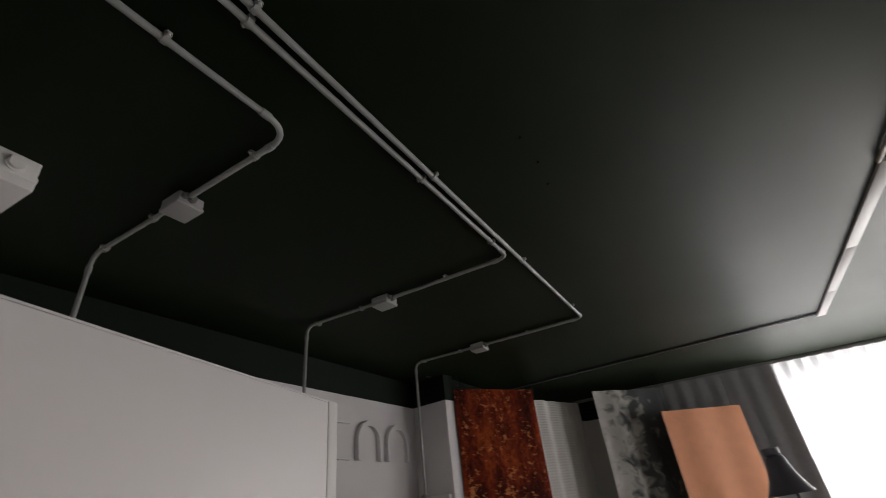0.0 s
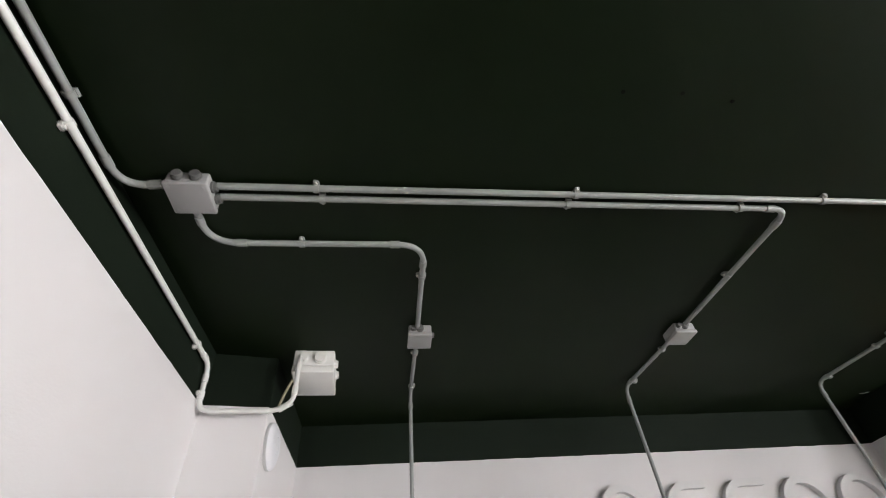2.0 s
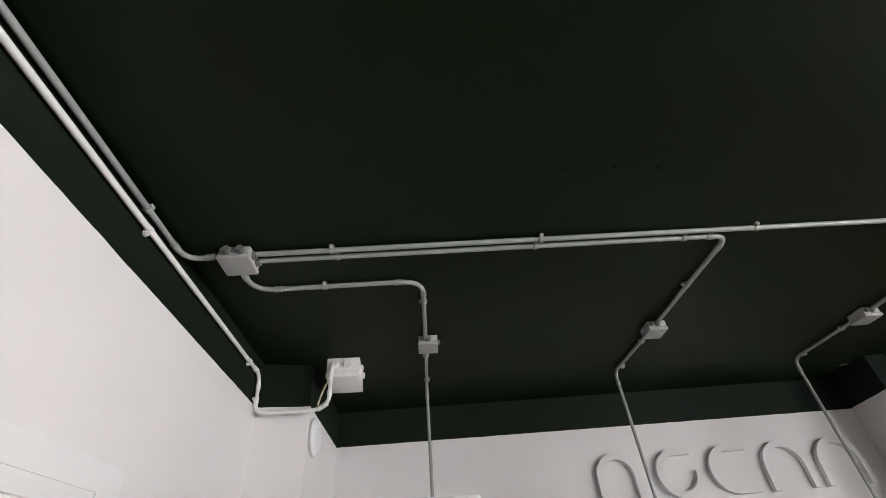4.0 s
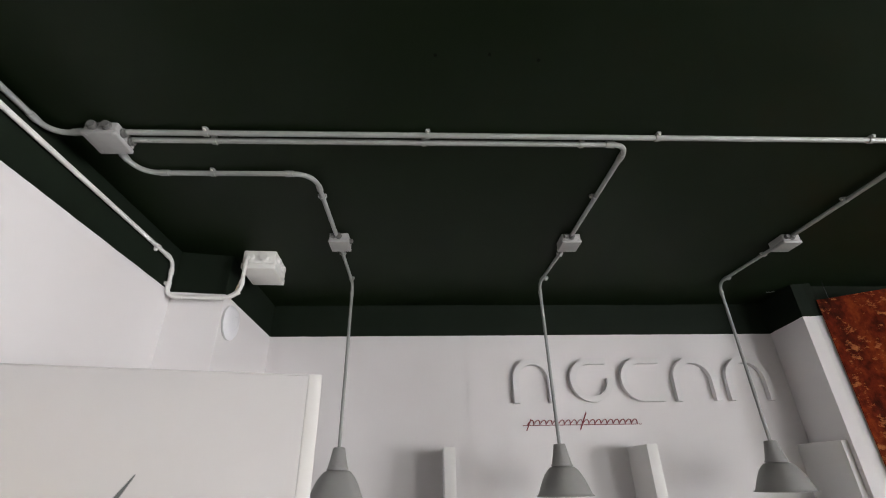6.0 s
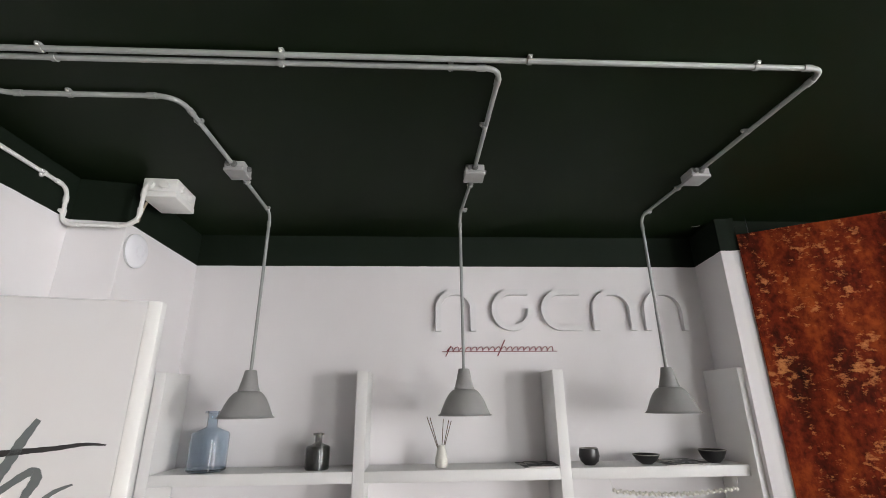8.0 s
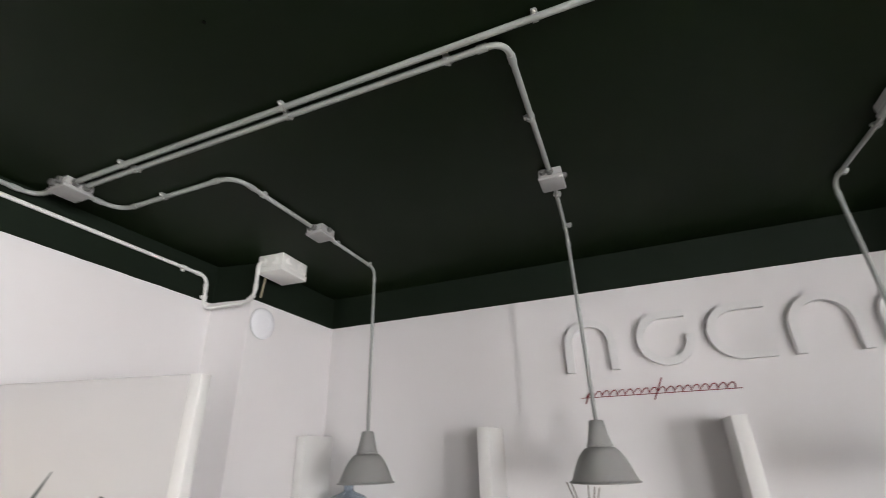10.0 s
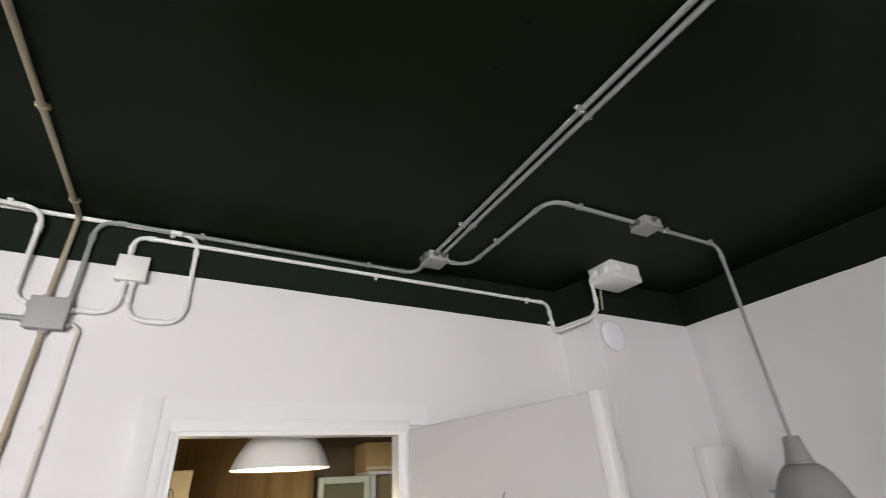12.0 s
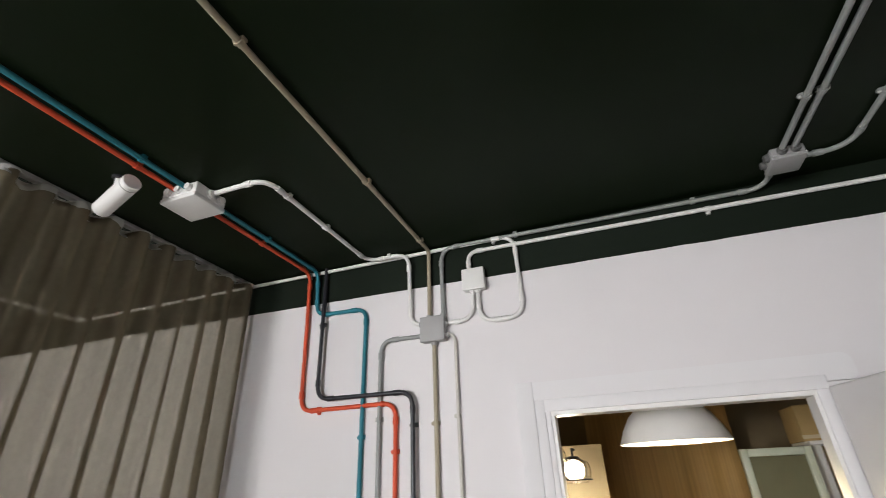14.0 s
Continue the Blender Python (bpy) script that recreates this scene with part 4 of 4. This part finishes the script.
on_shelf("glass_bottle", bottle(0.092, 0.285, 0.025, 0.040, 0.180), 0.378, -1.96, M_BLUEGLASS, "large blue grey glass bottle on the shelf", "bottle")
on_shelf("glass_bottle", bottle(0.061, 0.172, 0.017, 0.028, 0.108), 0.930, -1.95, M_SMOKEGLASS, "small dark smoked glass bottle on the shelf", "bottle")
dif = empty("reed_diffuser", pose(-1.95, 1.563, ST))
tagged(dif, "cream vase with thin dark reed sticks", "diffuser")
part("vase", lathe([(0, 0), (0.026, 0), (0.032, 0.008), (0.033, 0.035), (0.024, 0.075), (0.018, 0.095), (0.020, 0.105), (0.016, 0.105), (0.015, 0.09), (0, 0.09)], 32), M_CREAM, dif)
for i, (dx, dy) in enumerate(((0.01, -0.075), (-0.015, -0.058), (0.0, 0.012), (0.02, 0.040), (-0.02, 0.055))):
    part("reed", tube(bmesh.new(), [Vector((0, dy * 0.1, 0.06)), Vector((dx, dy, 0.245 - 0.006 * i))], 0.0022, 6), M_REED, dif)
on_shelf("cup", [(0, 0), (0.026, 0), (0.046, 0.02), (0.053, 0.045), (0.047, 0.080), (0.043, 0.080), (0.048, 0.045), (0.04, 0.022), (0, 0.012)], 2.335, -1.94, M_DKCERAMIC, "round dark ceramic cup on the shelf", "cup")
on_shelf("bowl", [(0, 0), (0.025, 0), (0.05, 0.018), (0.068, 0.046), (0.063, 0.046), (0.046, 0.022), (0, 0.010)], 2.638, -1.94, M_DKCERAMIC, "shallow dark ceramic bowl on the shelf", "bowl")
on_shelf("bowl", [(0, 0), (0.03, 0), (0.054, 0.025), (0.068, 0.062), (0.063, 0.062), (0.048, 0.028), (0, 0.012)], 3.005, -1.95, M_DKCERAMIC, "deep dark ceramic bowl on the shelf", "bowl")
for k, (y, x, w, d, rot) in enumerate(((2.045, -1.95, 0.15, 0.20, 4), (2.80, -1.95, 0.17, 0.21, -5))):
    for j in range(2):
        mag = empty("magazine", pose(x + 0.02 * j, y + 0.03 * j, ST + 0.0062 * j, 0, 0, 90 + rot * (1 - 2 * j)))
        tagged(mag, "glossy magazine lying on the shelf", "magazine", "magazines")
        part("pages", box(-w / 2, w / 2, -d / 2, d / 2, 0.0008, 0.0048, 0.0005), M_PAGES, mag)
        part("cover", box(-w / 2 - 0.002, w / 2 + 0.002, -d / 2 - 0.002, d / 2 + 0.002, 0.0050, 0.0060), M_PAPER, mag)
gar = empty("bead_garland", pose(-1.842, 0, 0))
tagged(gar, "string of white beads hung under the shelf", "garland")
for i in range(40):
    b = bmesh.new()
    bmesh.ops.create_uvsphere(b, u_segments=10, v_segments=7, radius=0.0095)
    t = i / 39
    part("bead", b, M_CREAM, gar, m=Matrix.Translation((-0.03, 2.42 + 0.63 * t, 1.338 - 0.020 * 4 * t * (1 - t) - 0.005 * (i % 2))))
part("string", tube(bmesh.new(), [Vector((-0.03, 2.40, 1.393)), Vector((-0.03, 2.42, 1.338))] + [Vector((-0.03, 2.42 + 0.63 * t, 1.338 - 0.020 * 4 * t * (1 - t))) for t in np.linspace(0.05, 0.95, 12)] + [Vector((-0.03, 3.05, 1.338)), Vector((-0.03, 3.07, 1.393))], 0.0015, 6), M_PAGES, gar)

# ---- back room ----
dome = empty("dome_lamp", pose(-0.03, -0.50, 0))
tagged(dome, "large white dome pendant lamp, lit warm", "lamp")
prof = [(0.02, 2.085), (0.06, 2.082), (0.11, 2.062), (0.150, 2.025), (0.180, 1.975), (0.196, 1.935), (0.201, 1.925), (0.198, 1.924)]
part("shade", lathe(prof, 56), M_WHITE, dome)
part("shade_lining", lathe([(0.1979, 1.9242)] + [(r - 0.004, z - 0.004) for r, z in prof[-3::-1]], 56), M_LAMPIN, dome)
part("cord", tube(bmesh.new(), [Vector((0, 0, 2.08)), Vector((0, 0, CEIL))], 0.004, 8), M_BLACK, dome)
part("bulb_socket", lathe([(0, 2.08), (0.025, 2.08), (0.025, 2.045), (0, 2.045)], 20), M_WHITE, dome)
wd = empty("brown_drape", pose(-0.50, -1.95, 0))
tagged(wd, "brown wood-toned drape across the back room", "curtain")
part("cloth", pleated(0.89, 0.02, 2.70, 6, 0.009, 21, 0.9, 10, 6), M_WOOD, wd)
part("rail", box(0, 0.89, -0.015, 0.015, 2.70, CEIL, 0.002), M_BLACK, wd)
pan = empty("framed_panel", pose(-0.590, -1.45, -0.068))
tagged(pan, "green grey glazed panel in a pale green frame", "cabinet")
part("glass_panel", box(-0.114, 0.139, -0.012, 0.006, 0.105, 1.945), M_SMOKED, pan)
for a in ((-0.150, -0.116, -0.02, 0.02, 0.068, 1.985), (0.141, 0.175, -0.02, 0.02, 0.068, 1.985), (-0.1155, 0.1405, -0.02, 0.02, 1.947, 1.985), (-0.1155, 0.1405, -0.02, 0.02, 0.068, 0.103)):
    part("frame_bar", box(*a, 0.004), M_PALEGREEN, pan)
cup = empty("tall_cabinet", pose(-0.99, -1.72, 0))
tagged(cup, "tall open pale cabinet in the back room", "cabinet")
for x0, x1 in ((-0.24, -0.19), (0.165, 0.215)):
    part("side_panel", box(x0, x1, -0.15, 0.16, 0, 1.925, 0.003), M_SATIN, cup)
part("top_board", box(-0.24, 0.215, -0.15, 0.16, 1.9255, 1.945, 0.003), M_SATIN, cup)
part("back_panel", box(-0.1895, 0.1645, -0.15, -0.14, 0, 1.925), M_BACKWALL, cup, "dark brown inside of the cabinet")
for z in (0.10, 0.55, 1.0, 1.45):
    part("shelf_board", box(-0.1895, 0.1645, -0.1395, 0.14, z, z + 0.018, 0.002), M_SATIN, cup)
crd = empty("cardboard_box", pose(-0.965, -1.725, 1.9455))
part("carton", box(-0.20, 0.20, -0.135, 0.135, 0, 0.182, 0.004), M_CARD, crd)
part("lid_flap", box(-0.2002, -0.002, -0.1352, 0.1352, 0.1824, 0.1854, 0.001), M_CARD, crd)
part("lid_flap", box(0.002, 0.2002, -0.1352, 0.1352, 0.1824, 0.1854, 0.001), M_CARD, crd)
part("lower_band", box(-0.2015, 0.2015, 0.1352, 0.137, 0.012, 0.030), M_YPAN, crd, "pale tape strip round the foot")
tagged(crd, "brown cardboard box on top of a cabinet", "box")
yp = obj("yellow_panel", box(0.285, 0.80, -1.50, -1.46, 0, 1.985, 0.004), M_YPAN)
tagged(yp, "pale yellow standing panel in the back room", "panel")
wl = empty("wall_lamp", pose(0.445, -1.33, 0))
tagged(wl, "small lit lantern with a glass globe in a cage", "lamp", "caged lanterns")
part("arm", tube(bmesh.new(), [Vector((0, -0.135, 1.96)), Vector((0, 0.0, 1.96)), Vector((0, 0, 1.915))], 0.007), M_BLACK, wl)
part("cap", lathe([(0, 1.925), (0.03, 1.92), (0.045, 1.905), (0.0, 1.905)], 24), M_BLACK, wl)
part("bulb", lathe([(0, 1.900), (0.026, 1.897), (0.050, 1.880), (0.056, 1.855), (0.050, 1.822), (0.030, 1.805), (0, 1.803)], 28), M_BULB, wl)
globe = part("glass_shade", lathe([(0.044, 1.905), (0.080, 1.890), (0.092, 1.855), (0.086, 1.812), (0.064, 1.785), (0.061, 1.786), (0.083, 1.813), (0.089, 1.855), (0.077, 1.888), (0.042, 1.903)], 32), M_PANE, wl, "clear glass globe")
globe.visible_shadow = False
part("cage_ring", lathe([(0.088, 1.806), (0.092, 1.806), (0.092, 1.799), (0.088, 1.799), (0.088, 1.806)], 32), M_BLACK, wl)
for k in range(4):
    a = math.pi * (0.25 + 0.5 * k)
    c, d = math.cos(a), math.sin(a)
    part("cage_bar", tube(bmesh.new(), [Vector((r * c, r * d, z)) for r, z in ((0.044, 1.91), (0.086, 1.892), (0.097, 1.855), (0.090, 1.802))], 0.0022, 6), M_BLACK, wl)
copy_thing(wl, pose(0.570, -1.33, 0.075))
